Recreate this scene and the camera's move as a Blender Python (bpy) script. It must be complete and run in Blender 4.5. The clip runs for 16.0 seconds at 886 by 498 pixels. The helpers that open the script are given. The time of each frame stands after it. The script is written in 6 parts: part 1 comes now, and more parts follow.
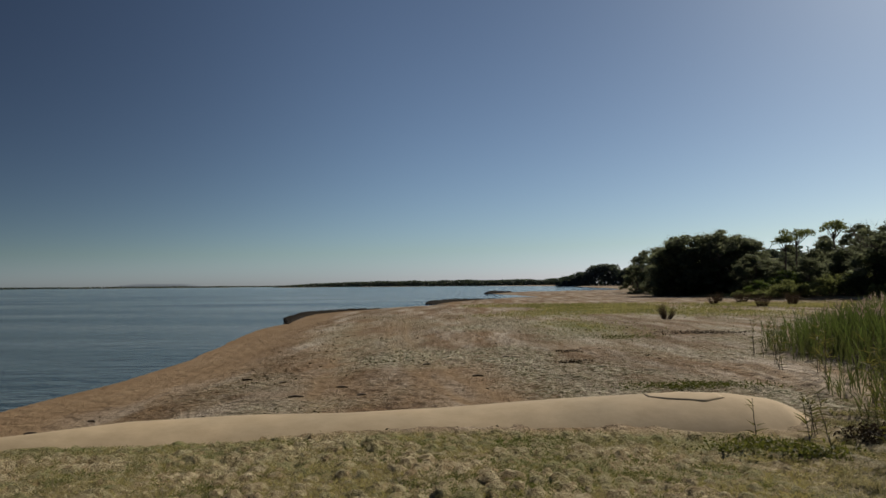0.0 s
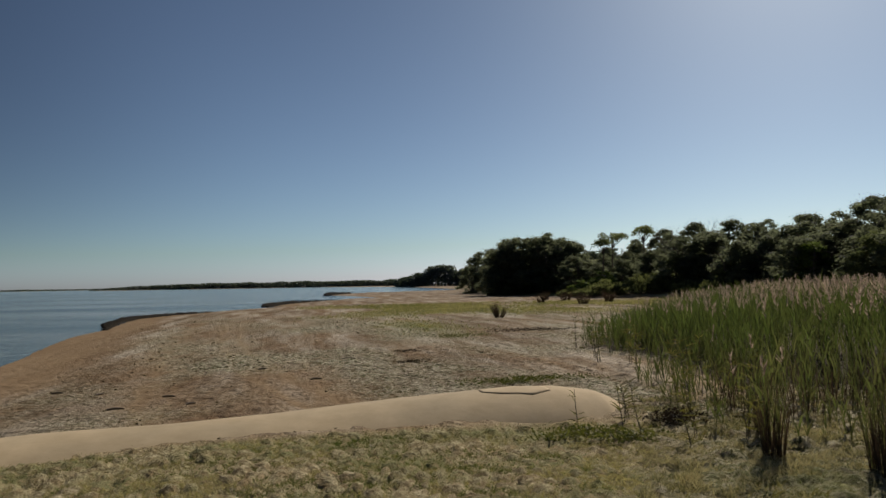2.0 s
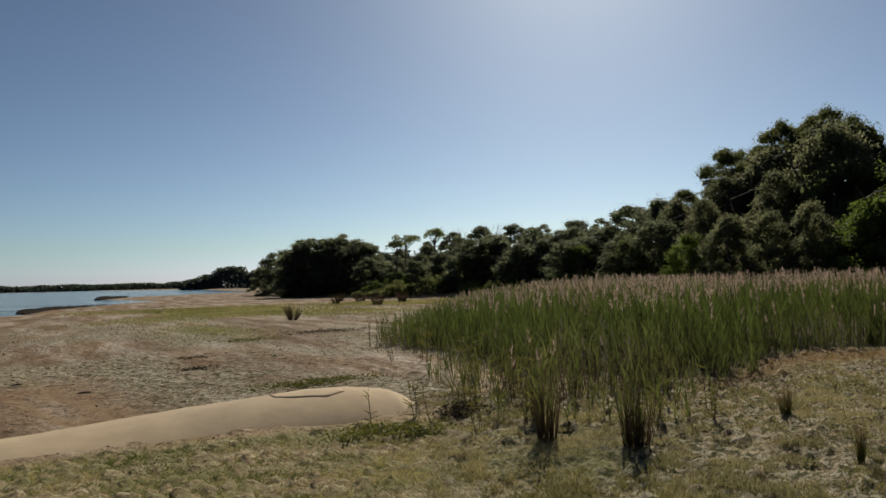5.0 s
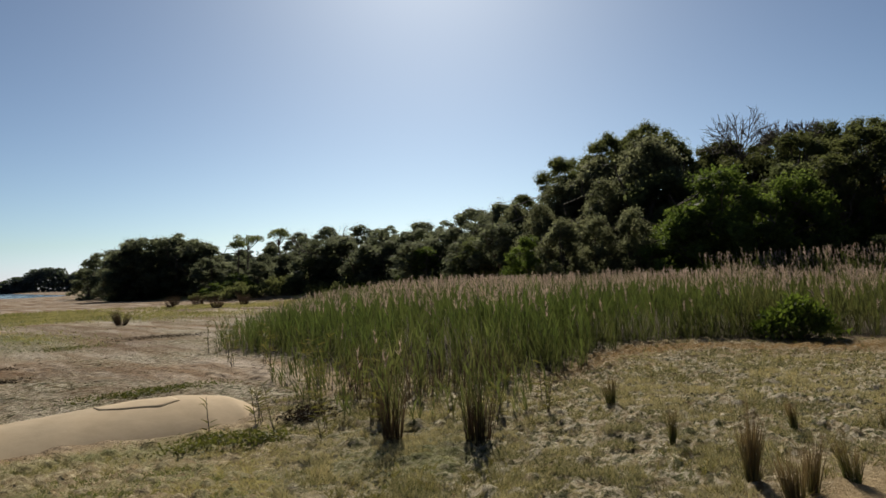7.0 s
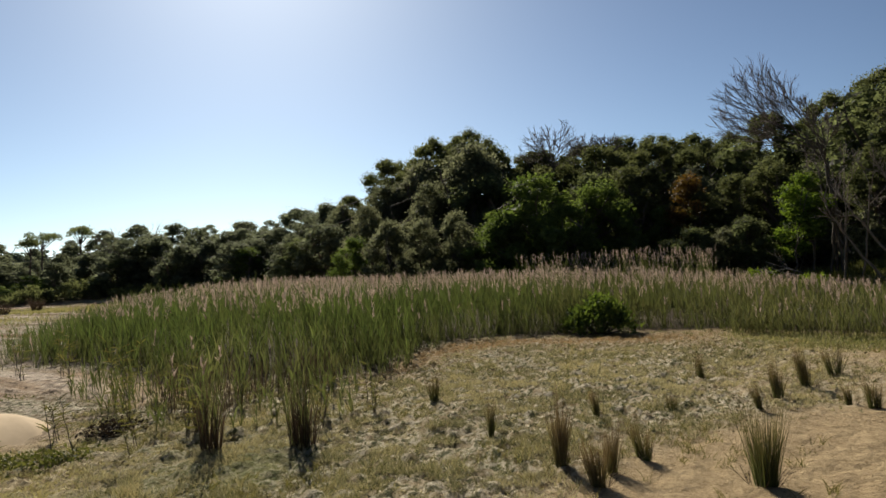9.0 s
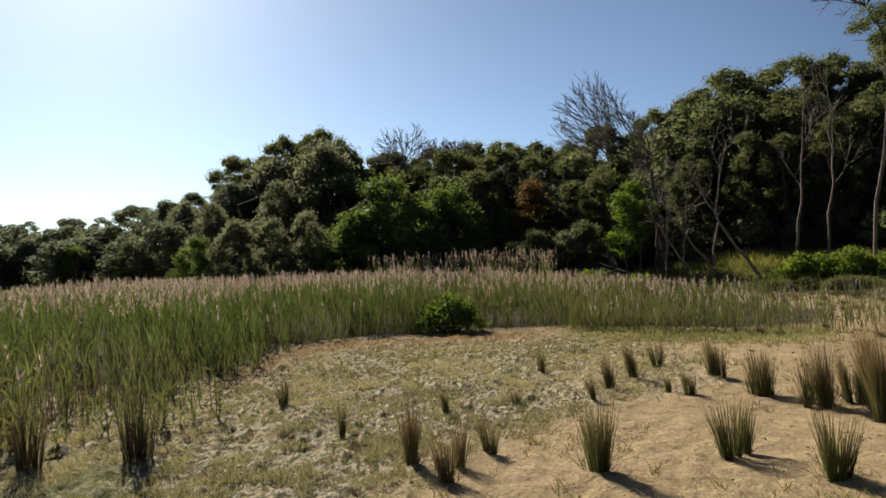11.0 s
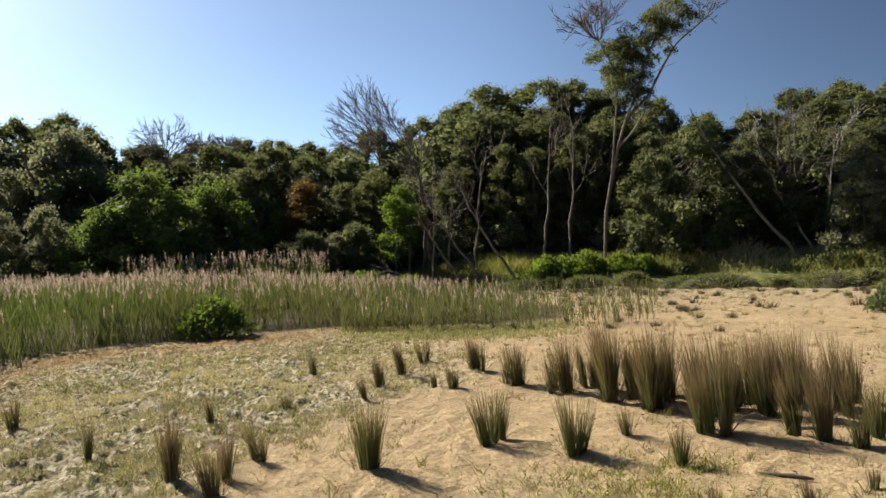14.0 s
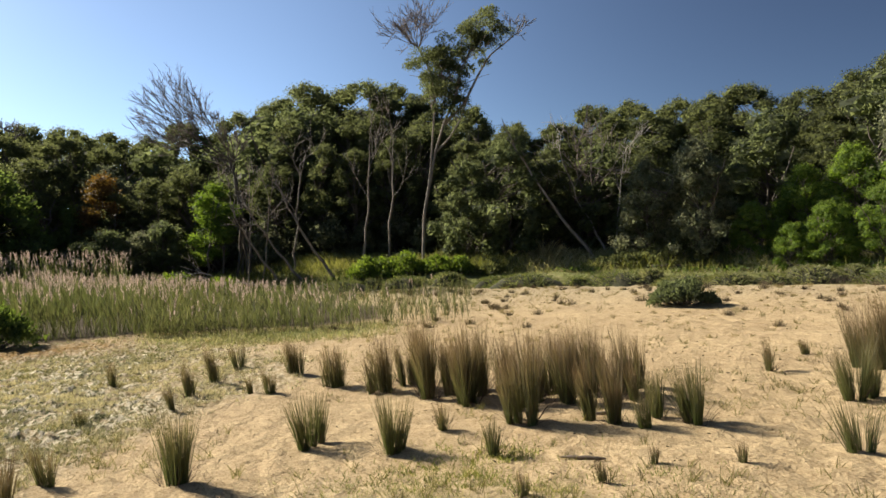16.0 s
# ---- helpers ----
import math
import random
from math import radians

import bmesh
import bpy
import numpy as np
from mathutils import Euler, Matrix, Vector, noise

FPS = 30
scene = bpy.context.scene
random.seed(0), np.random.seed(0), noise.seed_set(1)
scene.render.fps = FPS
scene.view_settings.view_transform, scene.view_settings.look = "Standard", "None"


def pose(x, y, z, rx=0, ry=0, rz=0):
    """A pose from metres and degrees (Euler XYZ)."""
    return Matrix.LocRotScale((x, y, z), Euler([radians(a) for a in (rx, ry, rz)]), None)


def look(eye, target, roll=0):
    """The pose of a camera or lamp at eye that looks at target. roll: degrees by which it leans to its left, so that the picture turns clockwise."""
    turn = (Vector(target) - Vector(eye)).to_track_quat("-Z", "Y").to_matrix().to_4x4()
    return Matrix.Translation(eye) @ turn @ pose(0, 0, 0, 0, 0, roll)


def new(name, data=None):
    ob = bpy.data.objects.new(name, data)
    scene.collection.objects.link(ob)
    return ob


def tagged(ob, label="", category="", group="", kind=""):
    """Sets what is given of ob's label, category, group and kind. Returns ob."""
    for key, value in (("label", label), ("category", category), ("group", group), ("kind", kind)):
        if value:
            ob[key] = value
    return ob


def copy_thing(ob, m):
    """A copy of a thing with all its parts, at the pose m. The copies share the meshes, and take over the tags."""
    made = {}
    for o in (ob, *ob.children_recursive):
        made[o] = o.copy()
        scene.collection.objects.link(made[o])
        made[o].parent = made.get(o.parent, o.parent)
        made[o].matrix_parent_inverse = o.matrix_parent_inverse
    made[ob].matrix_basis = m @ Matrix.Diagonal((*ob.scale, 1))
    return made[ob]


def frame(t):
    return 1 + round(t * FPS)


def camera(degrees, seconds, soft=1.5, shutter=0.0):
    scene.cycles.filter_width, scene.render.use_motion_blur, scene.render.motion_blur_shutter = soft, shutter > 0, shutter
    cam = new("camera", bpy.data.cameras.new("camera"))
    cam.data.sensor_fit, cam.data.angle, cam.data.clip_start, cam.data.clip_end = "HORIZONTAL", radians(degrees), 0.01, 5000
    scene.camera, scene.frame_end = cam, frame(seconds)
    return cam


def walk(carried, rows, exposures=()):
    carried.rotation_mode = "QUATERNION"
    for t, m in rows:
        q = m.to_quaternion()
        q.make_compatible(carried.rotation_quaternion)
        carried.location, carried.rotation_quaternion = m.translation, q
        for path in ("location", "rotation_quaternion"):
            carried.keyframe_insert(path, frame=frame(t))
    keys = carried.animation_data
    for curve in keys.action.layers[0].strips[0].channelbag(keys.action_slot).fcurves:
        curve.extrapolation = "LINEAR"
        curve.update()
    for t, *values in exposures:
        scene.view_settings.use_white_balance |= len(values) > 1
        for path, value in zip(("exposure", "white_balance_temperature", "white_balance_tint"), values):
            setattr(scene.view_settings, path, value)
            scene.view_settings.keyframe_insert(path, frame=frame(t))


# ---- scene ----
cam = camera(66.27, 16.0, 1.55)
EYE = 1.65
# seconds, pitch, roll, yaw in degrees: the tripod turns on a slightly leaning axis
PATH = [
    (0.0, 3.052, 0.527, 1.005),
    (0.5, 3.018, 0.625, -2.455),
    (1.0, 3.022, 0.775, -5.909),
    (1.5, 2.998, 0.866, -9.100),
    (2.0, 2.965, 0.952, -12.481),
    (2.5, 2.924, 1.044, -15.673),
    (3.0, 2.881, 1.147, -19.031),
    (3.5, 2.859, 1.192, -21.773),
    (6.0, 2.595, 1.559, -35.824),
    (6.5, 2.535, 1.628, -39.298),
    (7.0, 2.451, 1.723, -42.537),
    (7.5, 2.397, 1.789, -45.759),
    (8.0, 2.276, 1.828, -49.993),
    (8.5, 2.190, 1.885, -53.673),
    (9.0, 2.089, 1.938, -57.078),
    (9.5, 1.980, 1.953, -60.755),
    (10.0, 1.884, 1.990, -64.068),
    (12.5, 1.485, 2.084, -78.068),
    (13.0, 1.370, 2.115, -81.621),
    (13.5, 1.276, 2.147, -84.839),
    (14.0, 1.162, 2.133, -88.585),
    (14.5, 1.058, 2.139, -92.162),
    (15.0, 0.940, 2.154, -96.041),
    (15.5, 0.816, 2.143, -99.769),
    (16.0, 0.694, 2.172, -103.697),
]
walk(cam, [(t, pose(0, 0, EYE, 90 + p, r, y)) for t, p, r, y in PATH],
     [(0.0, -0.6), (3.5, -0.54), (7.0, -0.2), (9.0, 0.1), (12.5, 0.66), (16.0, 1.08)])

# ---- sky, sun ----
SUN_AZ, SUN_EL = 42.0, 34.5
world = bpy.data.worlds.new("sky")
scene.world = world
world.use_nodes = True
wn = world.node_tree
sky = wn.nodes.new("ShaderNodeTexSky")
sky.sky_type, sky.sun_disc = "NISHITA", False
sky.sun_elevation, sky.sun_rotation = radians(SUN_EL), radians(SUN_AZ)
sky.air_density, sky.dust_density, sky.ozone_density = 0.75, 0.5, 4.0
cool = wn.nodes.new("ShaderNodeMix")
cool.data_type, cool.blend_type = "RGBA", "MULTIPLY"
cool.inputs[0].default_value, cool.inputs[7].default_value = 1.0, (0.995, 1.02, 0.925, 1.0)
wn.links.new(sky.outputs[0], cool.inputs[6])
deep = wn.nodes.new("ShaderNodeGamma")
deep.inputs[1].default_value = 1.3
pale = wn.nodes.new("ShaderNodeHueSaturation")
pale.inputs["Saturation"].default_value = 0.84
wn.links.new(cool.outputs[2], deep.inputs[0])
wn.links.new(deep.outputs[0], pale.inputs["Color"])
# the haze low over the water is a neutral white, never yellow
split, join = wn.nodes.new("ShaderNodeSeparateColor"), wn.nodes.new("ShaderNodeCombineColor")
wn.links.new(pale.outputs[0], split.inputs[0])
for k, (op, share) in enumerate((("MINIMUM", 0.985), ("MAXIMUM", 1.0), ("MAXIMUM", 1.02))):
    scaled, limit = wn.nodes.new("ShaderNodeMath"), wn.nodes.new("ShaderNodeMath")
    scaled.operation, limit.operation = "MULTIPLY", op
    scaled.inputs[1].default_value = share
    wn.links.new(split.outputs[1], scaled.inputs[0])
    wn.links.new(split.outputs[k], limit.inputs[0])
    wn.links.new(scaled.outputs[0], limit.inputs[1])
    wn.links.new(limit.outputs[0], join.inputs[k])
# a polarised sky: where there is little forward scatter, far from the sun, the blue is deeper


def clear_sky(air, dust):
    n = wn.nodes.new("ShaderNodeTexSky")
    n.sky_type, n.sun_disc = "NISHITA", False
    n.sun_elevation, n.sun_rotation = radians(SUN_EL), radians(SUN_AZ)
    n.air_density, n.dust_density, n.ozone_density = air, dust, 4.0
    g = wn.nodes.new("ShaderNodeRGBToBW")
    wn.links.new(n.outputs[0], g.inputs[0])
    return g.outputs[0]


def sky_math(op, a, b):
    n = wn.nodes.new("ShaderNodeMath")
    n.operation = op
    wn.links.new(a, n.inputs[0])
    if hasattr(b, "links"):
        wn.links.new(b, n.inputs[1])
    else:
        n.inputs[1].default_value = b
    n.inputs[2].default_value = 0.5
    return n.outputs[0]


scatter = sky_math("DIVIDE", clear_sky(0.0, 0.5), clear_sky(0.75, 0.0))
deepness = sky_math("POWER", sky_math("MULTIPLY", scatter, 1 / 0.125), 0.75)
deepness = sky_math("MAXIMUM", sky_math("SMOOTH_MIN", sky_math("MULTIPLY", deepness, 1.06), 1.0), 0.3)
tone = wn.nodes.new("ShaderNodeMix")
tone.data_type = "RGBA"
tone.inputs[6].default_value, tone.inputs[7].default_value = (0.0, 0.01, 0.07, 1.0), (1.0, 1.0, 1.0, 1.0)
wn.links.new(deepness, tone.inputs[0])
filtered = wn.nodes.new("ShaderNodeMix")
filtered.data_type, filtered.blend_type = "RGBA", "MULTIPLY"
filtered.inputs[0].default_value = 1.0
wn.links.new(join.outputs[0], filtered.inputs[6])
wn.links.new(tone.outputs[2], filtered.inputs[7])
wn.links.new(filtered.outputs[2], wn.nodes["Background"].inputs[0])
wn.nodes["Background"].inputs[1].default_value = 0.05
lamp = bpy.data.lights.new("sun", "SUN")
lamp.energy, lamp.angle, lamp.color = 5.0, radians(0.55), (1.0, 0.92, 0.80)
sun = new("sun", lamp)
sa, se = radians(SUN_AZ), radians(SUN_EL)
sun.matrix_world = look((0, 0, 40), (-math.sin(sa) * math.cos(se), -math.cos(sa) * math.cos(se), 40 - math.sin(se)))

# ---- materials ----
def material(name, rough=0.8, metal=0.0):
    m = bpy.data.materials.new(name)
    m.use_nodes = True
    nt = m.node_tree
    b = nt.nodes["Principled BSDF"]
    b.inputs["Roughness"].default_value, b.inputs["Metallic"].default_value = rough, metal
    return m, nt, b


def node(nt, kind, **kw):
    n = nt.nodes.new("ShaderNode" + kind)
    for k, v in kw.items():
        if k in n.inputs:
            n.inputs[k].default_value = v
    return n


def noise_tex(nt, scale, detail=4.0, rough=0.6, stretch=None):
    c = nt.nodes.new("ShaderNodeNewGeometry")
    n = node(nt, "TexNoise", Scale=scale, Detail=detail, Roughness=rough)
    if stretch:
        mp = nt.nodes.new("ShaderNodeMapping")
        mp.inputs["Scale"].default_value = stretch
        nt.links.new(c.outputs["Position"], mp.inputs["Vector"])
        nt.links.new(mp.outputs[0], n.inputs["Vector"])
    else:
        nt.links.new(c.outputs["Position"], n.inputs["Vector"])
    return n.outputs["Fac"]


def ramp(nt, fac, *stops):
    r = nt.nodes.new("ShaderNodeValToRGB")
    e = r.color_ramp.elements
    while len(e) < len(stops):
        e.new(0.5)
    for el, (p, c) in zip(e, stops):
        el.position, el.color = p, (*c, 1.0) if len(c) == 3 else c
    nt.links.new(fac, r.inputs[0])
    return r.outputs[0]


def mix(nt, fac, a, b, blend="MIX"):
    m = nt.nodes.new("ShaderNodeMix")
    m.data_type, m.blend_type = "RGBA", blend
    for sock, v in ((m.inputs[0], fac), (m.inputs[6], a), (m.inputs[7], b)):
        if hasattr(v, "links"):
            nt.links.new(v, sock)
        else:
            sock.default_value = v if not isinstance(v, tuple) else (*v, 1.0)
    return m.outputs[2]


def maths(nt, op, a, b=0.0):
    m = nt.nodes.new("ShaderNodeMath")
    m.operation = op
    for sock, v in ((m.inputs[0], a), (m.inputs[1], b)):
        if hasattr(v, "links"):
            nt.links.new(v, sock)
        else:
            sock.default_value = v
    return m.outputs[0]


def bump(nt, b, height, strength, distance):
    n = node(nt, "Bump", Strength=strength, Distance=distance)
    nt.links.new(height, n.inputs["Height"])
    nt.links.new(n.outputs[0], b.inputs["Normal"])


def attr(nt, name):
    a = nt.nodes.new("ShaderNodeAttribute")
    a.attribute_name = name
    return a


def leaf_material(name, dark, light, dry=None, through_light=0.35, rough=0.6, spec=0.18, glow=(1.5, 1.6, 0.7)):
    """Leaves: colour varies from leaf to leaf (attribute Col, red) and along the plant (green: 0 base to 1 tip, where dry is given)."""
    m, nt, b = material(name, rough)
    b.inputs["Specular IOR Level"].default_value = spec
    sep = nt.nodes.new("ShaderNodeSeparateColor")
    nt.links.new(attr(nt, "Col").outputs["Color"], sep.inputs[0])
    col = mix(nt, sep.outputs[0], dark, light)
    if dry:
        col = mix(nt, sep.outputs[1], col, dry)
    col = mix(nt, 0.5, col, ramp(nt, noise_tex(nt, 0.9), (0.3, (0.6, 0.62, 0.6)), (0.7, (1.3, 1.25, 1.15))), "MULTIPLY")
    nt.links.new(col, b.inputs["Base Color"])
    tr = nt.nodes.new("ShaderNodeBsdfTranslucent")
    nt.links.new(mix(nt, 1.0, col, glow, "MULTIPLY"), tr.inputs["Color"])
    sh = nt.nodes.new("ShaderNodeMixShader")
    sh.inputs[0].default_value = through_light
    nt.links.new(b.outputs[0], sh.inputs[1])
    nt.links.new(tr.outputs[0], sh.inputs[2])
    nt.links.new(sh.outputs[0], nt.nodes["Material Output"].inputs[0])
    return m


def plain_material(name, c1, c2, scale=8.0, rough=0.85, relief=0.01, stretch=None):
    m, nt, b = material(name, rough)
    f = noise_tex(nt, scale, 6.0, 0.65, stretch)
    big = noise_tex(nt, scale * 0.13, 3.0)
    col = mix(nt, 0.6, ramp(nt, f, (0.3, c1), (0.7, c2)), ramp(nt, big, (0.35, (0.7, 0.7, 0.7)), (0.65, (1.25, 1.2, 1.15))), "MULTIPLY")
    nt.links.new(col, b.inputs["Base Color"])
    bump(nt, b, f, 0.6, relief)
    return m


def ground_material():
    """Col: red short turf, green wet sand, blue litter and salt-marsh mat, alpha leaf mould in the wood and dark brown
    reed-bed floor. Cover: red green grass, green rusty mat, blue beach.
    """
    m, nt, b = material("sand_and_turf", 0.95)
    base, extra = attr(nt, "Col"), attr(nt, "Cover")
    sep, cov = nt.nodes.new("ShaderNodeSeparateColor"), nt.nodes.new("ShaderNodeSeparateColor")
    nt.links.new(base.outputs["Color"], sep.inputs[0])
    nt.links.new(extra.outputs["Color"], cov.inputs[0])
    fine = noise_tex(nt, 90.0, 5.0, 0.7)
    mid = noise_tex(nt, 6.0, 6.0, 0.68)
    wide = noise_tex(nt, 0.55, 4.0)
    sand = ramp(nt, fine, (0.25, (0.33, 0.24, 0.13)), (0.55, (0.46, 0.35, 0.20)), (0.8, (0.54, 0.43, 0.27)))
    sand = mix(nt, 0.75, sand, ramp(nt, wide, (0.3, (0.84, 0.81, 0.78)), (0.7, (1.1, 1.09, 1.06))), "MULTIPLY")
    sand = mix(nt, 0.75, sand, ramp(nt, mid, (0.34, (0.74, 0.71, 0.67)), (0.6, (1.13, 1.13, 1.13))), "MULTIPLY")
    sand = mix(nt, 0.8, sand, ramp(nt, noise_tex(nt, 34.0, 6.0, 0.75), (0.38, (0.6, 0.55, 0.48)), (0.5, (1.06, 1.06, 1.06)), (0.6, (1.16, 1.16, 1.16))), "MULTIPLY")
    # the beach: pale drifts and rusty streaks along the shore
    streak = noise_tex(nt, 1.0, 6.0, 0.6, (0.9, 0.16, 1.0))
    shore = ramp(nt, streak, (0.40, (0.25, 0.165, 0.09)), (0.5, (0.36, 0.28, 0.19)), (0.58, (0.50, 0.43, 0.34)))
    track = noise_tex(nt, 0.35, 4.0, 0.55, (1.0, 0.35, 1.0))
    shore = mix(nt, 0.8, shore, ramp(nt, track, (0.4, (0.68, 0.62, 0.56)), (0.58, (1.15, 1.13, 1.12))), "MULTIPLY")
    shore = mix(nt, 0.6, shore, ramp(nt, mid, (0.33, (0.72, 0.68, 0.63)), (0.62, (1.12, 1.1, 1.08))), "MULTIPLY")
    shore = mix(nt, 0.5, shore, ramp(nt, fine, (0.3, (0.75, 0.73, 0.7)), (0.65, (1.15, 1.15, 1.15))), "MULTIPLY")
    # dark speckle: shell bits, and footprint shading put into the colour
    shore = mix(nt, 0.85, shore, ramp(nt, noise_tex(nt, 8.0, 8.0, 0.78), (0.41, (0.55, 0.52, 0.49)), (0.47, (0.95, 0.94, 0.93)), (0.58, (1.22, 1.21, 1.2))), "MULTIPLY")
    col = mix(nt, cov.outputs[2], sand, shore)
    wet = mix(nt, noise_tex(nt, 1.6, 6.0, 0.65, (0.8, 0.3, 1.0)), (0.17, 0.10, 0.045), (0.40, 0.275, 0.155))
    col = mix(nt, maths(nt, "MULTIPLY", sep.outputs[1], 0.95), col, wet)
    flecks = noise_tex(nt, 6.5, 7.0, 0.7)
    # olive and straw mat; the darkest stop paints leaf shadows and shaded gaps
    mat_and_shadow = ramp(nt, noise_tex(nt, 10.0, 5.0, 0.62, (1.0, 1.5, 1.0)), (0.42, (0.075, 0.08, 0.032)), (0.475, (0.24, 0.225, 0.105)), (0.54, (0.61, 0.535, 0.385)))
    lit = maths(nt, "MULTIPLY", sep.outputs[2], ramp(nt, flecks, (0.42, (0.35, 0.35, 0.35)), (0.52, (1, 1, 1))))
    col = mix(nt, lit, col, mat_and_shadow)
    straw = ramp(nt, noise_tex(nt, 11.0, 7.0, 0.75), (0.41, (0.11, 0.09, 0.05)), (0.49, (0.37, 0.295, 0.165)), (0.6, (0.60, 0.50, 0.31)))
    tint = mix(nt, noise_tex(nt, 25.0, 4.0), (0.13, 0.14, 0.048), (0.34, 0.31, 0.14))
    patchy = mix(nt, ramp(nt, noise_tex(nt, 0.9, 5.0), (0.44, (0, 0, 0)), (0.6, (1, 1, 1))), straw, tint)
    g = maths(nt, "MULTIPLY", sep.outputs[0], ramp(nt, noise_tex(nt, 11.0, 7.0, 0.7), (0.36, (0.1, 0.1, 0.1)), (0.52, (1, 1, 1))))
    col = mix(nt, g, col, patchy)
    rust = mix(nt, noise_tex(nt, 7.0, 7.0, 0.7), (0.19, 0.105, 0.03), (0.36, 0.225, 0.075))
    col = mix(nt, maths(nt, "MULTIPLY", cov.outputs[1], ramp(nt, mid, (0.35, (0.35, 0.35, 0.35)), (0.55, (1, 1, 1)))), col, rust)
    sward = mix(nt, noise_tex(nt, 3.0, 7.0, 0.7), (0.085, 0.108, 0.026), (0.26, 0.26, 0.085))
    col = mix(nt, maths(nt, "MULTIPLY", cov.outputs[0], ramp(nt, mid, (0.3, (0.5, 0.5, 0.5)), (0.5, (1, 1, 1)))), col, sward)
    dark_floor = mix(nt, noise_tex(nt, 8.0, 6.0), (0.025, 0.02, 0.012), (0.085, 0.065, 0.04))
    col = mix(nt, base.outputs["Alpha"], col, dark_floor)
    nt.links.new(col, b.inputs["Base Color"])
    b.inputs["Specular IOR Level"].default_value = 0.15
    soft = noise_tex(nt, 4.5, 5.0, 0.6)
    h = maths(nt, "ADD", maths(nt, "MULTIPLY", fine, 0.09), maths(nt, "MULTIPLY", noise_tex(nt, 22.0, 6.0, 0.7), maths(nt, "ADD", 0.85, sep.outputs[2])))
    h = maths(nt, "ADD", h, maths(nt, "MULTIPLY", soft, 0.55))
    prints = ramp(nt, noise_tex(nt, 3.1, 5.0, 0.6), (0.38, (0, 0, 0)), (0.62, (1, 1, 1)))
    h = maths(nt, "ADD", h, maths(nt, "MULTIPLY", maths(nt, "ADD", 0.65, cov.outputs[2]), maths(nt, "MULTIPLY", prints, 0.8)))
    pug = ramp(nt, noise_tex(nt, 6.5, 4.0, 0.55), (0.4, (0, 0, 0)), (0.58, (1, 1, 1)))
    h = maths(nt, "ADD", h, maths(nt, "MULTIPLY", sep.outputs[2], maths(nt, "MULTIPLY", pug, 0.7)))
    h = maths(nt, "MULTIPLY", h, maths(nt, "SUBTRACT", 1.0, maths(nt, "MULTIPLY", sep.outputs[1], 0.6)))
    bump(nt, b, h, 0.85, 0.06)
    return m


def water_material():
    m, nt, b = material("lake_water", 0.12)
    b.inputs["Base Color"].default_value = (0.045, 0.075, 0.085, 1)
    b.inputs["IOR"].default_value = 1.33
    w1 = noise_tex(nt, 0.9, 4.0, 0.55, (0.5, 1.6, 1.0))
    w2 = noise_tex(nt, 5.0, 3.0, 0.55, (0.5, 1.5, 1.0))
    w3 = noise_tex(nt, 0.06, 3.0, 0.5, (0.4, 1.5, 1.0))
    nt.links.new(ramp(nt, w3, (0.35, (0.05, 0.05, 0.05)), (0.65, (0.17, 0.17, 0.17))), b.inputs["Roughness"])
    bump(nt, b, maths(nt, "ADD", w1, maths(nt, "MULTIPLY", w2, 0.35)), 0.5, 0.22)
    return m


GROUND = ground_material()
WATER = water_material()
BARK = plain_material("grey_bark", (0.06, 0.048, 0.036), (0.18, 0.15, 0.118), 9.0, 0.9, 0.02, (1, 1, 0.25))
PALE_BARK = plain_material("pale_grey_bark", (0.13, 0.108, 0.085), (0.30, 0.255, 0.205), 9.0, 0.9, 0.02, (1, 1, 0.25))
TWIG = plain_material("grey_brown_twig", (0.12, 0.10, 0.085), (0.25, 0.21, 0.18), 12.0, 0.9, 0.005)
DEAD = plain_material("dead_bleached_wood", (0.22, 0.19, 0.16), (0.44, 0.40, 0.35), 12.0, 0.85, 0.01)
DARK_WOOD = plain_material("dark_wet_wood", (0.07, 0.052, 0.038), (0.17, 0.13, 0.095), 15.0, 0.85, 0.01)
PEAT = plain_material("dark_peat", (0.010, 0.008, 0.006), (0.035, 0.028, 0.02), 5.0, 1.0, 0.06)
PEAT.node_tree.nodes["Principled BSDF"].inputs["Specular IOR Level"].default_value = 0.05
CLOTH = plain_material("beige_geotextile", (0.49, 0.375, 0.225), (0.60, 0.47, 0.295), 3.0, 0.9, 0.01)
SEAM = plain_material("brown_seam", (0.40, 0.31, 0.19), (0.50, 0.40, 0.26), 20.0, 0.9, 0.004)
LEAF_DARK = leaf_material("dark_olive_leaf", (0.058, 0.069, 0.042), (0.115, 0.130, 0.072), None, 0.62, 0.65, 0.14, (2.3, 2.3, 1.5))
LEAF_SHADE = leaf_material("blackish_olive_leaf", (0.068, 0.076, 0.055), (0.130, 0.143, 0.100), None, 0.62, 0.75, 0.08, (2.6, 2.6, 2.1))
LEAF_MID = leaf_material("olive_leaf", (0.056, 0.064, 0.037), (0.100, 0.109, 0.059), None, 0.6, 0.65, 0.08, (2.3, 2.3, 1.45))
LEAF_BRIGHT = leaf_material("bright_green_leaf", (0.065, 0.092, 0.030), (0.142, 0.176, 0.066), None, 0.54, 0.65, 0.1, (1.7, 1.82, 0.95))
LEAF_BUSH = leaf_material("dark_bush_leaf", (0.062, 0.088, 0.029), (0.158, 0.196, 0.062), None, 0.46, 0.6, 0.15, (1.25, 1.4, 0.6))
LEAF_FRESH = leaf_material("fresh_green_leaf", (0.085, 0.12, 0.028), (0.205, 0.25, 0.064), None, 0.48, 0.6, 0.15, (1.7, 1.85, 0.7))
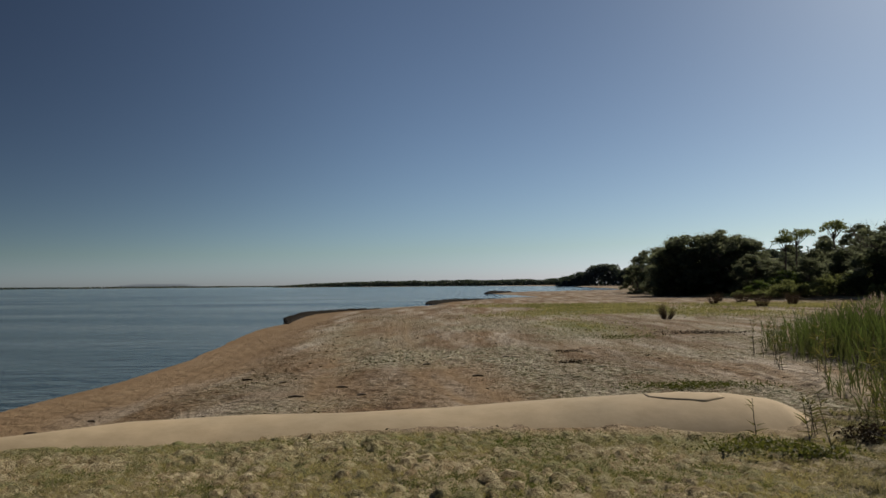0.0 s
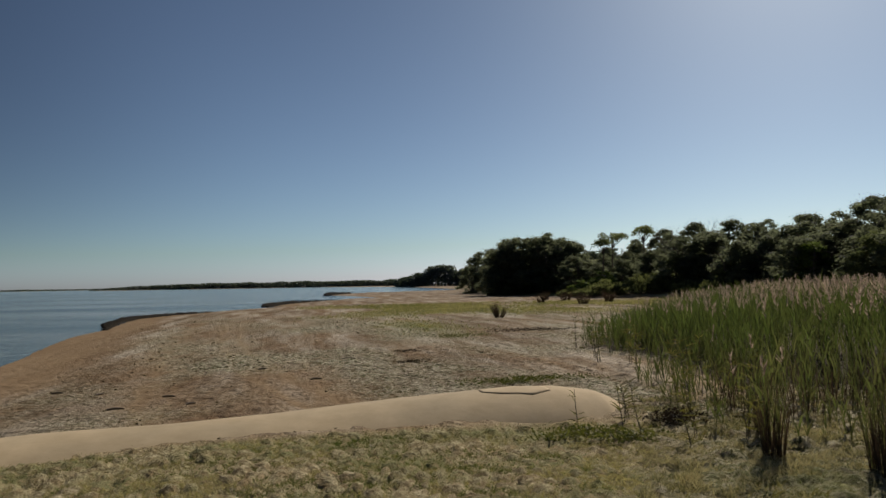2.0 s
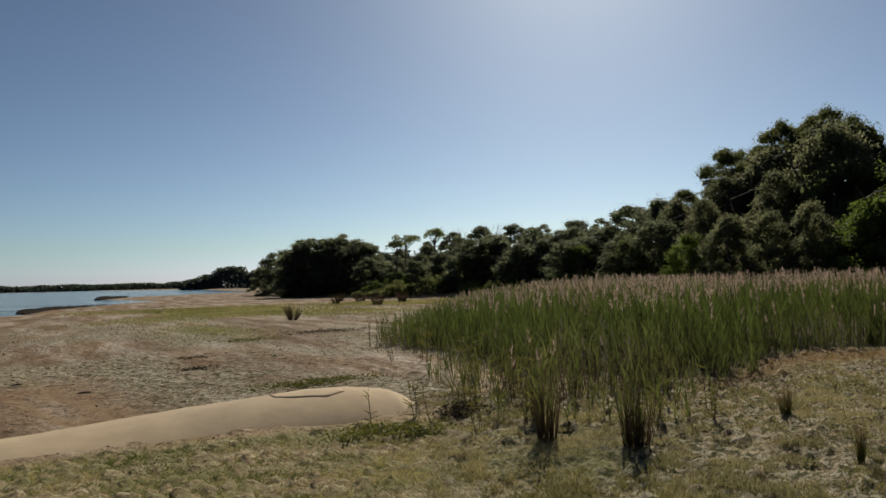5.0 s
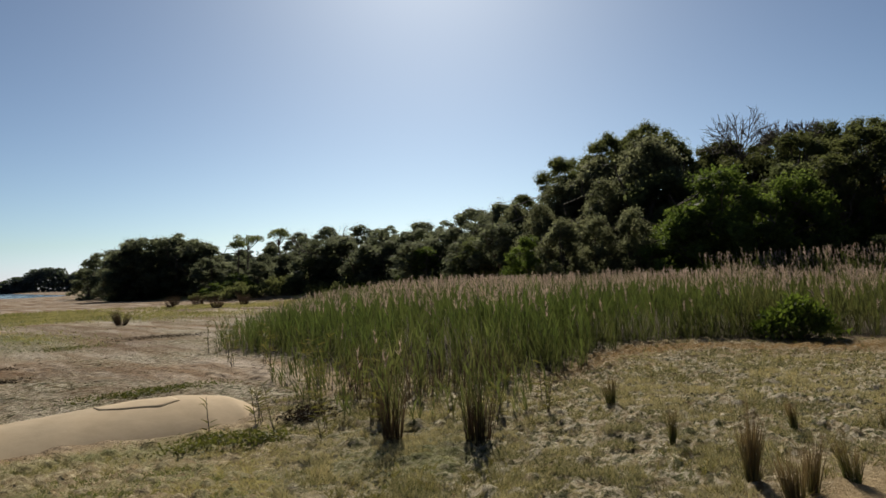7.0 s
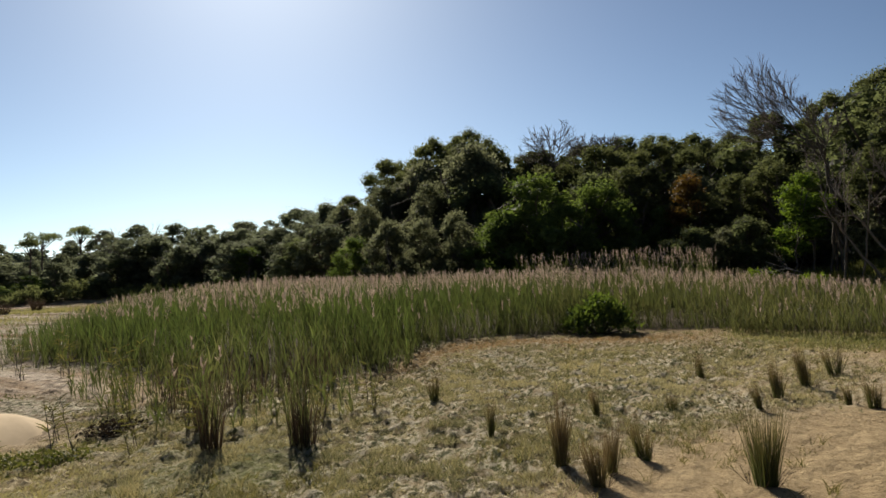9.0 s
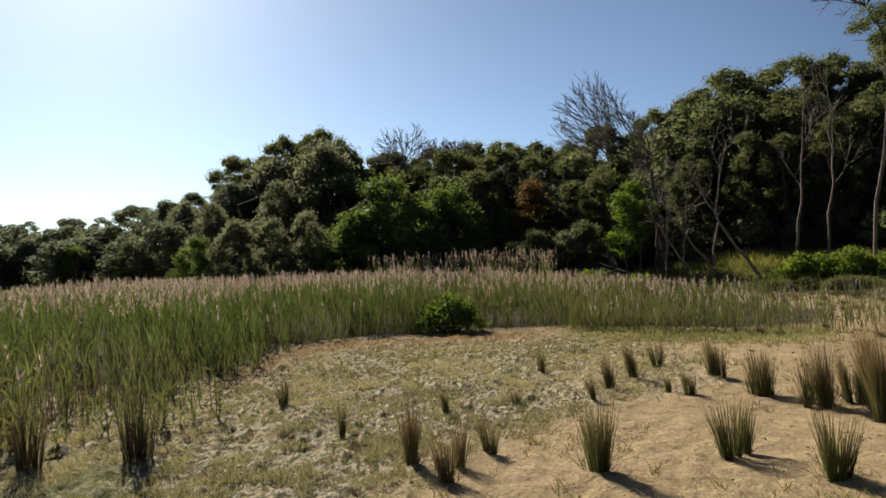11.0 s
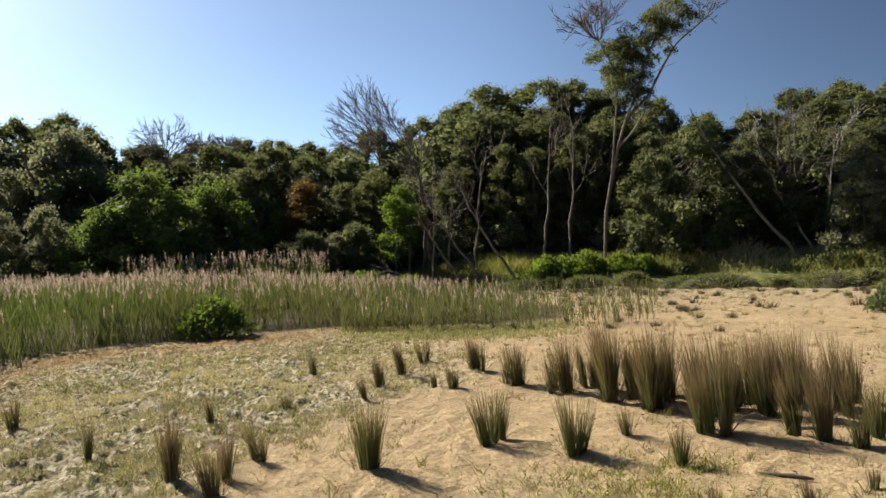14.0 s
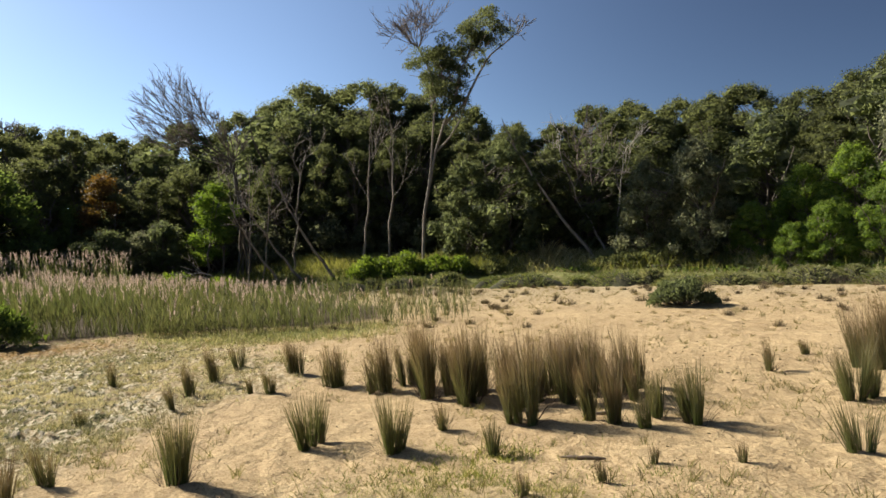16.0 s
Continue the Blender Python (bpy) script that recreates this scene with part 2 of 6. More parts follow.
LEAF_LUSH = leaf_material("lush_green_leaf", (0.072, 0.112, 0.027), (0.172, 0.222, 0.057), None, 0.48, 0.65, 0.1, (1.7, 1.85, 0.7))
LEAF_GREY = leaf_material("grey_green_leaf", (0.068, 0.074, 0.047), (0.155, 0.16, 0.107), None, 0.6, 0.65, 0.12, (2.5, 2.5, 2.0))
LEAF_BROWN = leaf_material("rusty_leaf", (0.09, 0.056, 0.022), (0.2, 0.108, 0.038))
REED = leaf_material("reed_leaf", (0.042, 0.058, 0.027), (0.118, 0.152, 0.056), (0.15, 0.13, 0.08), 0.4, 0.6, 0.2, (1.35, 1.6, 0.8))
PLUME = leaf_material("reed_plume", (0.28, 0.228, 0.187), (0.57, 0.48, 0.405), None, 0.5, 0.8, 0.1, (1.1, 1.0, 0.95))
RUSH = leaf_material("rush_blade", (0.049, 0.076, 0.022), (0.122, 0.156, 0.052), (0.245, 0.165, 0.112), 0.34, 0.6, 0.18, (1.2, 1.2, 0.8))
DRY_RUSH = leaf_material("dry_rush_blade", (0.035, 0.028, 0.021), (0.075, 0.057, 0.041), (0.135, 0.1, 0.075), 0.2, 0.8, 0.1, (1.1, 1.0, 0.85))
GRASS = leaf_material("short_grass", (0.105, 0.14, 0.036), (0.47, 0.40, 0.26), None, 0.36, 0.7, 0.1, (1.3, 1.35, 0.8))
NEW_GRASS = leaf_material("new_grass", (0.135, 0.145, 0.045), (0.42, 0.38, 0.165), None, 0.35)
MARSH = leaf_material("salt_marsh_leaf", (0.105, 0.125, 0.038), (0.62, 0.545, 0.36), None, 0.25, 0.7, 0.1, (1.2, 1.2, 0.9))
WRACK = leaf_material("dead_wrack", (0.05, 0.038, 0.026), (0.20, 0.155, 0.10), None, 0.1, 0.9)
WEED = leaf_material("weed_leaf", (0.075, 0.085, 0.03), (0.19, 0.185, 0.08), (0.27, 0.205, 0.12), 0.3)
# distance haze is painted into the blue-grey of hills and far woods
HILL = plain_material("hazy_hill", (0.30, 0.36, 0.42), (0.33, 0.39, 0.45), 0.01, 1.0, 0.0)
HAZE_WOOD = leaf_material("hazed_far_wood_leaf", (0.095, 0.115, 0.125), (0.15, 0.172, 0.178), None, 0.2)

# ---- mesh building ----
rng = np.random.default_rng(5)


def raw(name, V, F, mat, col=None, smooth=False, cover=None):
    """A mesh from arrays: V of n x 3, F of m x 3 or m x 4."""
    V, F = np.asarray(V, np.float32), np.asarray(F, np.int32)
    me = bpy.data.meshes.new(name)
    me.vertices.add(len(V))
    me.vertices.foreach_set("co", V.ravel())
    k = F.shape[1]
    me.loops.add(F.size)
    me.loops.foreach_set("vertex_index", F.ravel())
    me.polygons.add(len(F))
    me.polygons.foreach_set("loop_start", np.arange(0, F.size, k, dtype=np.int32))
    if smooth:
        me.polygons.foreach_set("use_smooth", np.ones(len(F), bool))
    me.update(calc_edges=True)
    if col is not None:
        a = me.color_attributes.new("Col", "FLOAT_COLOR", "POINT")
        c = np.ones((len(V), 4), np.float32)
        c[:, :np.shape(col)[1]] = col
        a.data.foreach_set("color", c.ravel())
    if cover is not None:
        a = me.color_attributes.new("Cover", "FLOAT_COLOR", "POINT")
        c = np.ones((len(V), 4), np.float32)
        c[:, :3] = cover
        a.data.foreach_set("color", c.ravel())
    me.materials.append(mat)
    return me


def part(name, me, parent, label="", at=None):
    ob = new(name, me)
    ob.parent = parent
    if at is not None:
        ob.matrix_basis = at
    return tagged(ob, label)


def thing(name, place, label, category, group="", kind=""):
    ob = new(name)
    ob.empty_display_size = 0.2
    ob.matrix_basis = place
    return tagged(ob, label, category, group, kind)


class Soup:
    """Collects vertices, quads and colours of many small pieces."""
    def __init__(self):
        self.v, self.f, self.c, self.n = [], [], [], 0

    def add(self, V, F, C=None):
        self.v.append(V)
        self.f.append(np.asarray(F) + self.n)
        self.c.append(np.zeros((len(V), 3)) if C is None else C)
        self.n += len(V)
        return self

    def mesh(self, name, mat, smooth=False):
        return raw(name, np.concatenate(self.v), np.concatenate(self.f), mat, np.concatenate(self.c), smooth)


def unit(v):
    return v / np.maximum(np.linalg.norm(v, axis=-1, keepdims=True), 1e-9)


def tube(pts, radii, sides=6):
    """A tapered tube along pts."""
    pts, radii = np.asarray(pts, float), np.asarray(radii, float)
    d = unit(np.gradient(pts, axis=0))
    ref = np.where(np.abs(d[:, 2:3]) > 0.9, (1.0, 0, 0), (0, 0, 1.0))
    a = unit(np.cross(d, ref))
    b = np.cross(d, a)
    ang = np.arange(sides) * 2 * np.pi / sides
    V = pts[:, None] + radii[:, None, None] * (np.cos(ang)[None, :, None] * a[:, None] + np.sin(ang)[None, :, None] * b[:, None])
    i, j = np.meshgrid(np.arange(len(pts) - 1), np.arange(sides), indexing="ij")
    k = (j + 1) % sides
    F = np.stack([i * sides + j, i * sides + k, (i + 1) * sides + k, (i + 1) * sides + j], -1).reshape(-1, 4)
    return V.reshape(-1, 3), F


def leaf_cards(at, way, length, width, r=rng, tip=0.0, three=False):
    """A folded diamond, or a three-cornered leaf, for every place: at n x 3, way n x 3 (unit)."""
    n = len(at)
    side = unit(np.cross(way, unit(r.normal(size=(n, 3)))))
    up = np.cross(side, way)
    L, W = np.broadcast_to(length, n)[:, None], np.broadcast_to(width, n)[:, None]
    if three:
        V = np.stack([at - side * W / 2, at + side * W / 2 + way * L * 0.2, at + way * L], 1).reshape(-1, 3)
        c = np.zeros((n, 3, 3))
        c[:, :, 0] = r.random(n)[:, None]
        return V, np.arange(3 * n).reshape(n, 3), c.reshape(-1, 3)
    mid = at + way * L * 0.45 + up * W * 0.25
    V = np.stack([at, mid + side * W / 2, at + way * L, mid - side * W / 2], 1).reshape(-1, 3)
    F = np.arange(4 * n).reshape(n, 4)
    c = np.zeros((n, 4, 3))
    c[:, :, 0] = r.random(n)[:, None]
    c[:, :, 1] = tip
    return V, F, c.reshape(-1, 3)


def blades(base, way, length, width, bend, r=rng, lo=0.0, hi=1.0):
    """Grass blades: two bent segments and a point; green channel runs from lo at the base to hi at the tip."""
    n = len(base)
    L, W = np.broadcast_to(length, n)[:, None], np.broadcast_to(width, n)[:, None]
    lean = unit(np.concatenate([r.normal(size=(n, 2)), np.zeros((n, 1))], 1))
    side = unit(np.cross(way, lean)) * W / 2
    out = unit(way * (1, 1, 0.0) + 1e-3 * lean)
    B = np.broadcast_to(bend, n)[:, None]
    p1 = base + way * L * 0.5 + out * L * B * 0.15
    p2 = base + way * L * (1 - 0.35 * B) + out * L * B * 0.6 - np.array((0, 0, 1.0)) * L * B * 0.12
    V = np.stack([base - side, base + side, p1 + side * 0.85, p1 - side * 0.85, p2 + side * 0.15, p2 - side * 0.15], 1).reshape(-1, 3)
    i = np.arange(n)[:, None] * 6
    F = np.concatenate([i + (0, 1, 2, 3), i + (3, 2, 4, 5)], 0)
    c = np.zeros((n, 6, 3))
    c[:, :, 0] = r.random(n)[:, None]
    c[:, :, 1] = lo + (hi - lo) * np.array((0, 0, 0.55, 0.55, 1, 1))
    return V, F, c.reshape(-1, 3)


def smooth_step(a, b, x):
    t = np.clip((x - a) / (b - a), 0, 1)
    return t * t * (3 - 2 * t)


_lat = np.random.default_rng(11).random((256, 256))


def wave(x, y, scale):
    """Smooth value noise, -1 to 1."""
    x, y = np.asarray(x, float) / scale, np.asarray(y, float) / scale
    i, j = np.floor(x).astype(int), np.floor(y).astype(int)
    u, v = x - i, y - j
    u, v = u * u * (3 - 2 * u), v * v * (3 - 2 * v)
    a, b = _lat[i % 256, j % 256], _lat[(i + 1) % 256, j % 256]
    c, d = _lat[i % 256, (j + 1) % 256], _lat[(i + 1) % 256, (j + 1) % 256]
    return (a + (b - a) * u + (c - a) * v + (a - b - c + d) * u * v) * 2 - 1


# ---- the lie of the land ----
WATER_Z = -0.40
SHORE_Y = (-4000, -60, -10, 5, 11.5, 15, 19.3, 25.6, 32, 38, 50, 56, 62, 66, 71, 74, 88, 95, 105, 140, 148, 160, 175, 198, 250, 560, 640, 1300, 1450, 1600, 3900, 4100, 5200)
SHORE_X = (-60, -12, -8.5, -8.0, -7.7, -7.3, -7.5, -8.65, -9.5, -9.4, -10.5, -9, -3, 4, -2.0, -2.6, 0, 8, 14, 11, 6.7, 9, 24, 42, 62, 98, 108, 60, -380, -420, -430, -5200, -5200)
EDGE_AZ = (-180, -20, 0, 9, 12, 14.5, 20, 26, 33, 41, 50, 60, 70, 80, 90, 100, 110, 120, 130, 140, 180)
EDGE_R = (60, 1600, 1500, 560, 260, 112, 88, 76, 64, 52, 41, 37, 35, 33.5, 32, 31, 29.5, 28, 27, 26.5, 26)


TURF_X = (-9, -4.9, -2.5, 0, 3, 4.4, 6, 9)
TURF_Y = (6.9, 7.2, 7.55, 7.7, 7.6, 7.3, 6.0, 6.2)


EDGE_X = (7.1, 7.2, 6.6, 6.3, 6.6, 7.6, 8.4, 9.4, 10.5, 12.0, 13.8, 15.3, 15.9, 17.2, 17.9, 17.7, 17.4, 17.6, 18.2)
EDGE_Y = (16.6, 13.4, 11.2, 9.8, 8.9, 8.3, 7.3, 6.9, 7.4, 8.2, 8.8, 7.8, 6.4, 5.1, 3.0, 1.0, -0.8, -2.0, -3.2)
REED_POLY = np.array(list(zip(EDGE_X, EDGE_Y)) + [(21, -3.6), (25, -1.0), (28, 4), (30, 12), (27.5, 22), (21, 28), (14, 25), (9.5, 20)])


def inside(x, y, poly):
    hit = np.zeros(len(x), bool)
    j = len(poly) - 1
    for i in range(len(poly)):
        (xi, yi), (xj, yj) = poly[i], poly[j]
        hit ^= ((yi > y) != (yj > y)) & (x < (xj - xi) * (y - yi) / (yj - yi + 1e-12) + xi)
        j = i
    return hit


def edge_gap(x, y, poly):
    best = np.full(len(x), 1e9)
    for a, b in zip(poly, np.roll(poly, -1, 0)):
        ab = b - a
        t = np.clip(((x - a[0]) * ab[0] + (y - a[1]) * ab[1]) / (ab @ ab), 0, 1)
        best = np.minimum(best, np.hypot(x - a[0] - t * ab[0], y - a[1] - t * ab[1]))
    return best


def shore_gap(x, y):
    """Metres from the shoreline along x, positive on land."""
    wob = 0.16 * wave(x * 0 + y, y * 0, 5.0) + 0.04 * wave(y, y * 0, 1.4)
    return x - np.interp(y, SHORE_Y, SHORE_X) + wob


def wood_gap(x, y):
    """Metres beyond the edge of the wooded bank."""
    az = np.degrees(np.arctan2(x, y))
    return np.hypot(x, y) - np.interp(az, EDGE_AZ, EDGE_R)


def height(x, y):
    x, y = np.asarray(x, float), np.asarray(y, float)
    d = shore_gap(x, y)
    r = np.hypot(x, y)
    az = np.degrees(np.arctan2(x, y))
    z = WATER_Z + 0.03 * np.clip(d, 0, 3) + 0.31 * smooth_step(0.5, 7.5, d)
    z = np.where(d < 0, WATER_Z + np.maximum(d * 0.07, -1.6), z)
    w = wood_gap(x, y)
    land = smooth_step(2, 12, d)
    side = smooth_step(75, 95, az)
    lip = 0.12 * smooth_step(13, 20, az) + 0.3 * side
    plateau = smooth_step(0.35, -0.35, y - np.interp(x, TURF_X, TURF_Y)) * smooth_step(-9, -6, x)
    z = np.where(plateau > 0.01, np.maximum(z, WATER_Z - 0.02 + 0.415 * plateau), z)
    z = z + land * (0.38 * side * smooth_step(-16, -3, w) + lip * smooth_step(-2.6, -1.2, w) + (0.25 * smooth_step(13, 20, az) + 0.4 * side) * smooth_step(-1, 3.5, w) + 0.16 * side * wave(x, y, 1.7) * np.exp(-((w + 0.5) / 2.2) ** 2) + 4.6 * smooth_step(7, 26, w) * smooth_step(15, 24, az))
    z = z + land * 0.55 * np.exp(-((az - 29) / 5) ** 2 - ((w + 1) / 6) ** 2)
    far = np.clip(r / 200, 0, 1)
    z = z + land * (0.035 * wave(x, y, 3.1) + 0.02 * wave(x + 9, y, 0.8)) * (1 - far)
    return z


def turf(x, y):
    """How much grass covers the ground, 0 to 1."""
    az, r = np.degrees(np.arctan2(x, y)), np.hypot(x, y)
    line = np.interp(x, TURF_X, TURF_Y)
    near = smooth_step(0.25, -0.15, y - line + 0.12 * wave(x, y, 0.5))
    bare = smooth_step(54, 70, az - 6 * wave(x, y, 2.5)) * smooth_step(3.9, 4.9, r + 0.5 * wave(x, y, 1.2))
    near = near * (1 - bare) * (1 - 0.8 * smooth_step(26, 40, az) * smooth_step(2.2, 4.2, r) * smooth_step(170, 140, az))
    bottom = 0.3 * smooth_step(5.5, 4.6, r + 0.5 * wave(x, y, 0.8)) * smooth_step(82, 92, az) * smooth_step(-0.2, 0.3, wave(x, y, 0.45) + 0.3)
    return np.clip(np.maximum.reduce([near, bottom]), 0, 1) * smooth_step(1.5, 3, shore_gap(x, y))


def sward(x, y):
    """Longer green grass: far patches on the flat, and the wooded bank."""
    az, r = np.degrees(np.arctan2(x, y)), np.hypot(x, y)
    n = wave(x, y, 2.0) + 0.5 * wave(x, y, 0.7)
    p1 = np.exp(-(((x - 10) / 8) ** 4 + ((y - 45) / 11) ** 4)) * (0.75 + 0.5 * n) * smooth_step(-0.55, 0.25, wave(x, 0.6 * y, 4.0))
    p2 = np.exp(-(((x - 4.8 - 0.06 * (27 - y)) / 1.3) ** 2 + ((y - 26) / 3.4) ** 2)) * (0.8 + 0.4 * n)
    p3 = np.exp(-(((x - 21) / 9) ** 4 + ((y - 45) / 10) ** 4)) * (0.6 + 0.5 * n) * smooth_step(-0.5, 0.3, wave(x + 5, 0.6 * y, 3.4))
    bank = smooth_step(-3.6, -1.8, wood_gap(x, y) + 0.9 * n) * smooth_step(12, 20, az) * (1 - 0.85 * np.exp(-((az - 29.5) / 3.2) ** 2) * smooth_step(2.0, 0.0, wood_gap(x, y) + 1.2 * n))
    belt = np.exp(-((r - 16.6) / 1.3) ** 2) * smooth_step(78, 84, az) * smooth_step(101, 95, az) * 1.0
    front = np.exp(-(((x - 4.5) / 1.3) ** 2 + ((y - 4.9) / 0.8) ** 2)) * smooth_step(-0.5, 0.5, n) * 0.85
    rim = np.exp(-((y - np.interp(x, TURF_X, TURF_Y) + 0.42) / 0.3) ** 2) * smooth_step(-5.5, -4, x) * smooth_step(4, 2.5, x) * smooth_step(-0.9, 0.6, n) * 0.55
    front = np.maximum(front, rim)
    return np.clip(np.maximum.reduce([p1, p2, p3, bank, belt, front]), 0, 1)


def rusty(x, y):
    """Rust-brown low mat in front of the reeds."""
    az, r = np.degrees(np.arctan2(x, y)), np.hypot(x, y)
    ring = np.interp(az, (50, 58, 70, 80, 95), (11.0, 15.0, 16.2, 16.3, 16.3))
    return 1.5 * np.exp(-((r - ring) / 1.6) ** 2) * smooth_step(46, 55, az) * smooth_step(86, 74, az) * np.clip(0.7 + 0.4 * wave(x, y, 1.3), 0, 1)


def beach(x, y):
    az = np.degrees(np.arctan2(x, y))
    return smooth_step(7.4, 8.2, y) * smooth_step(40, 26, az)


def ruts(x, y):
    """Two shallow brown wheel tracks that run up the beach and draw together."""
    a = np.interp(y, (9, 11.2, 15, 22, 30, 38), (-1.9, -2.3, -2.8, -3.6, -4.2, -4.6))
    b = np.interp(y, (9, 10, 13.3, 17, 22, 30, 38), (0.9, 0.4, -0.5, -1.2, -1.9, -2.5, -2.8))
    wob = 0.15 * wave(x, y, 0.9)
    bands = 0.7 * np.exp(-((x - a + wob) / 0.6) ** 2) + 0.6 * np.exp(-((x - b + wob) / 0.65) ** 2)
    wheels = np.exp(-((np.abs(x - b) - 0.32) / 0.13) ** 2) + 0.7 * np.exp(-((x - a) / 0.16) ** 2)
    return (bands + 0.6 * wheels) * smooth_step(8.4, 9.6, y) * smooth_step(48, 30, y)


def litter(x, y):
    """Salt-marsh mat and dead litter on the sand, 0 to 1."""
    az, r = np.degrees(np.arctan2(x, y)), np.hypot(x, y)
    marsh = smooth_step(0, 6, az - np.where(y < 8.3, 25, 36)) * smooth_step(91, 79, az + 5 * wave(x, y, 2) + 5.2 * np.clip(9 - r, 0, 4)) * smooth_step(3.5, 5, r) * smooth_step(19, 16, r)
    strand = smooth_step(2.2, 4.5, shore_gap(x, y)) * smooth_step(7.6, 8.6, y) * np.clip(0.35 + 0.7 * wave(x, y * 0.5, 1.6) + 0.35 * wave(x, y, 0.7), 0, 1) * smooth_step(60, 20, y) * smooth_step(44, 30, az)
    far = smooth_step(80, 90, az) * smooth_step(16, 25, r) * 0.45
    return np.clip(np.maximum.reduce([marsh, strand, far]), 0, 1)


def ground_z(x, y):
    return float(height(np.array([x]), np.array([y]))[0])


def plates(x, y, size):
    """Trodden crust: uneven plates of about that size with gaps between, 0 to 1."""
    i, j = np.floor(x / size).astype(int), np.floor(y / size).astype(int)
    near, next_near, lift = np.full(x.shape, 9.0), np.full(x.shape, 9.0), np.zeros(x.shape)
    for di in (-1, 0, 1):
        for dj in (-1, 0, 1):
            a, b = (i + di) % 256, (j + dj) % 256
            d = np.hypot((i + di + 0.1 + 0.8 * _lat[a, b]) - x / size, (j + dj + 0.1 + 0.8 * _lat[b, (a + 91) % 256]) - y / size)
            closer = d < near
            next_near = np.where(closer, near, np.minimum(next_near, d))
            lift = np.where(closer, _lat[(a + 37) % 256, b], lift)
            near = np.minimum(near, d)
    return smooth_step(0.08, 0.5, next_near - near) * (0.25 + 0.75 * lift)


def build_ground():
    az = np.radians(np.concatenate([np.arange(-46, -24, 0.6), np.arange(-24, 30, 0.36), np.arange(30, 36, 0.5), np.arange(36, 98, 0.27), np.arange(98, 156, 0.5), np.arange(156, 314, 3.0)]))
    n_az = len(az)
    rad = np.concatenate([[0.0], np.arange(0.4, 3.0, 0.2), np.arange(3.0, 11, 0.055), np.geomspace(11.05, 18, 84), np.geomspace(18.3, 60, 66), np.geomspace(62, 4950, 60)])
    A, R = np.meshgrid(az, rad)
    X, Y = R * np.sin(A), R * np.cos(A)
    Z = height(X, Y)
    t, l, d = turf(X, Y), litter(X, Y), shore_gap(X, Y)
    near = smooth_step(60, 25, R) * smooth_step(1.5, 4, d) * smooth_step(0.8, 3.6, R)
    c, sn = 0.8, 0.6
    U, W = c * X + sn * Y, c * Y - sn * X
    rough = 0.5 * wave(X, Y, 0.31) + 0.3 * wave(U + 5, W, 0.17) + 0.45 * wave(W, U + 3, 0.72)
    knob = np.maximum(0, wave(X + 1, Y, 0.19) + 0.6 * wave(U, W, 0.1) - 0.05)
    Z = Z + near * 0.03 * knob * np.maximum(l * (1 - 0.45 * beach(X, Y)), 0.35 * t)
    Z = Z + near * 0.036 * rough * (0.45 + 0.55 * np.maximum(l, 0.6 * t)) * (1 + 0.1 * l * (1 - beach(X, Y)) - 0.1 * beach(X, Y))
    clod = np.maximum(0, wave(X + 3, Y, 0.15) + 0.5 * wave(U, W + 2, 0.31))
    pit = np.abs(wave(X * 1.2 + 8, Y, 0.26) + 0.4 * wave(U + 4, W, 0.13))
    crust = 0.07 * plates(X + 0.05 * wave(X, Y, 0.2), 1.25 * Y + 0.05 * wave(Y, X, 0.2), 0.24) + 0.03 * plates(U, W, 0.13)
    Z = Z + near * (0.02 * clod + 0.03 * np.minimum(pit, 0.6) + crust * (0.8 + 0.2 * smooth_step(5.5, 9, R)) - 0.045) * l * (1 - beach(X, Y)) * (1 - 0.5 * t)
    bare = (1 - l) * (1 - t) * (1 - beach(X, Y))
    Z = Z + near * t * (1 - 0.6 * l) * (0.06 * plates(X + 0.05 * wave(X, Y, 0.2), Y, 0.19) + 0.02 * plates(U, W, 0.1) - 0.02)
    Z = Z + near * bare * (0.018 * plates(X + 0.06 * wave(X, Y, 0.25), Y, 0.3) + 0.012 * wave(U, W, 0.12))
    Z = Z + 0.03 * near * beach(X, Y) * plates(X, Y, 0.34) * smooth_step(-2, 1.5, X) * (1 - np.clip(ruts(X, Y), 0, 1))
    Z = Z - 0.04 * ruts(X, Y) + 0.03 * near * beach(X, Y) * np.abs(wave(U * 1.1, W, 0.33))
    wet = smooth_step(3.4, 1.6, d + 0.5 * wave(X, Y, 1.5)) * (R < 400)
    wet = np.maximum(wet, np.clip(0.95 * ruts(X, Y) * (1 + 0.4 * wave(X, Y, 1.1)), 0, 1))
    i, j = np.meshgrid(np.arange(len(rad) - 1), np.arange(n_az), indexing="ij")
    k = (j + 1) % n_az
    F = np.stack([i * n_az + j, i * n_az + k, (i + 1) * n_az + k, (i + 1) * n_az + j], -1).reshape(-1, 4)[:, ::-1]
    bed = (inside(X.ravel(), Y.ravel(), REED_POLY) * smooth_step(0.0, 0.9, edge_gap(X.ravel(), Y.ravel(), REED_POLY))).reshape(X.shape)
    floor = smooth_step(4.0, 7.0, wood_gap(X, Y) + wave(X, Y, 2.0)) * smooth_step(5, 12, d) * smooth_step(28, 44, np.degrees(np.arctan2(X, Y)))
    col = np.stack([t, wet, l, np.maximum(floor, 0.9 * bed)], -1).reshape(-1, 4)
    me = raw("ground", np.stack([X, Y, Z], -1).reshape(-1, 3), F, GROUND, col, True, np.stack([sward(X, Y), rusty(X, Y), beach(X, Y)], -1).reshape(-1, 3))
    tagged(new("ground", me), "pale sandy beach with turf, salt-marsh mat and wet shoreline sand", "ground", kind="structure")


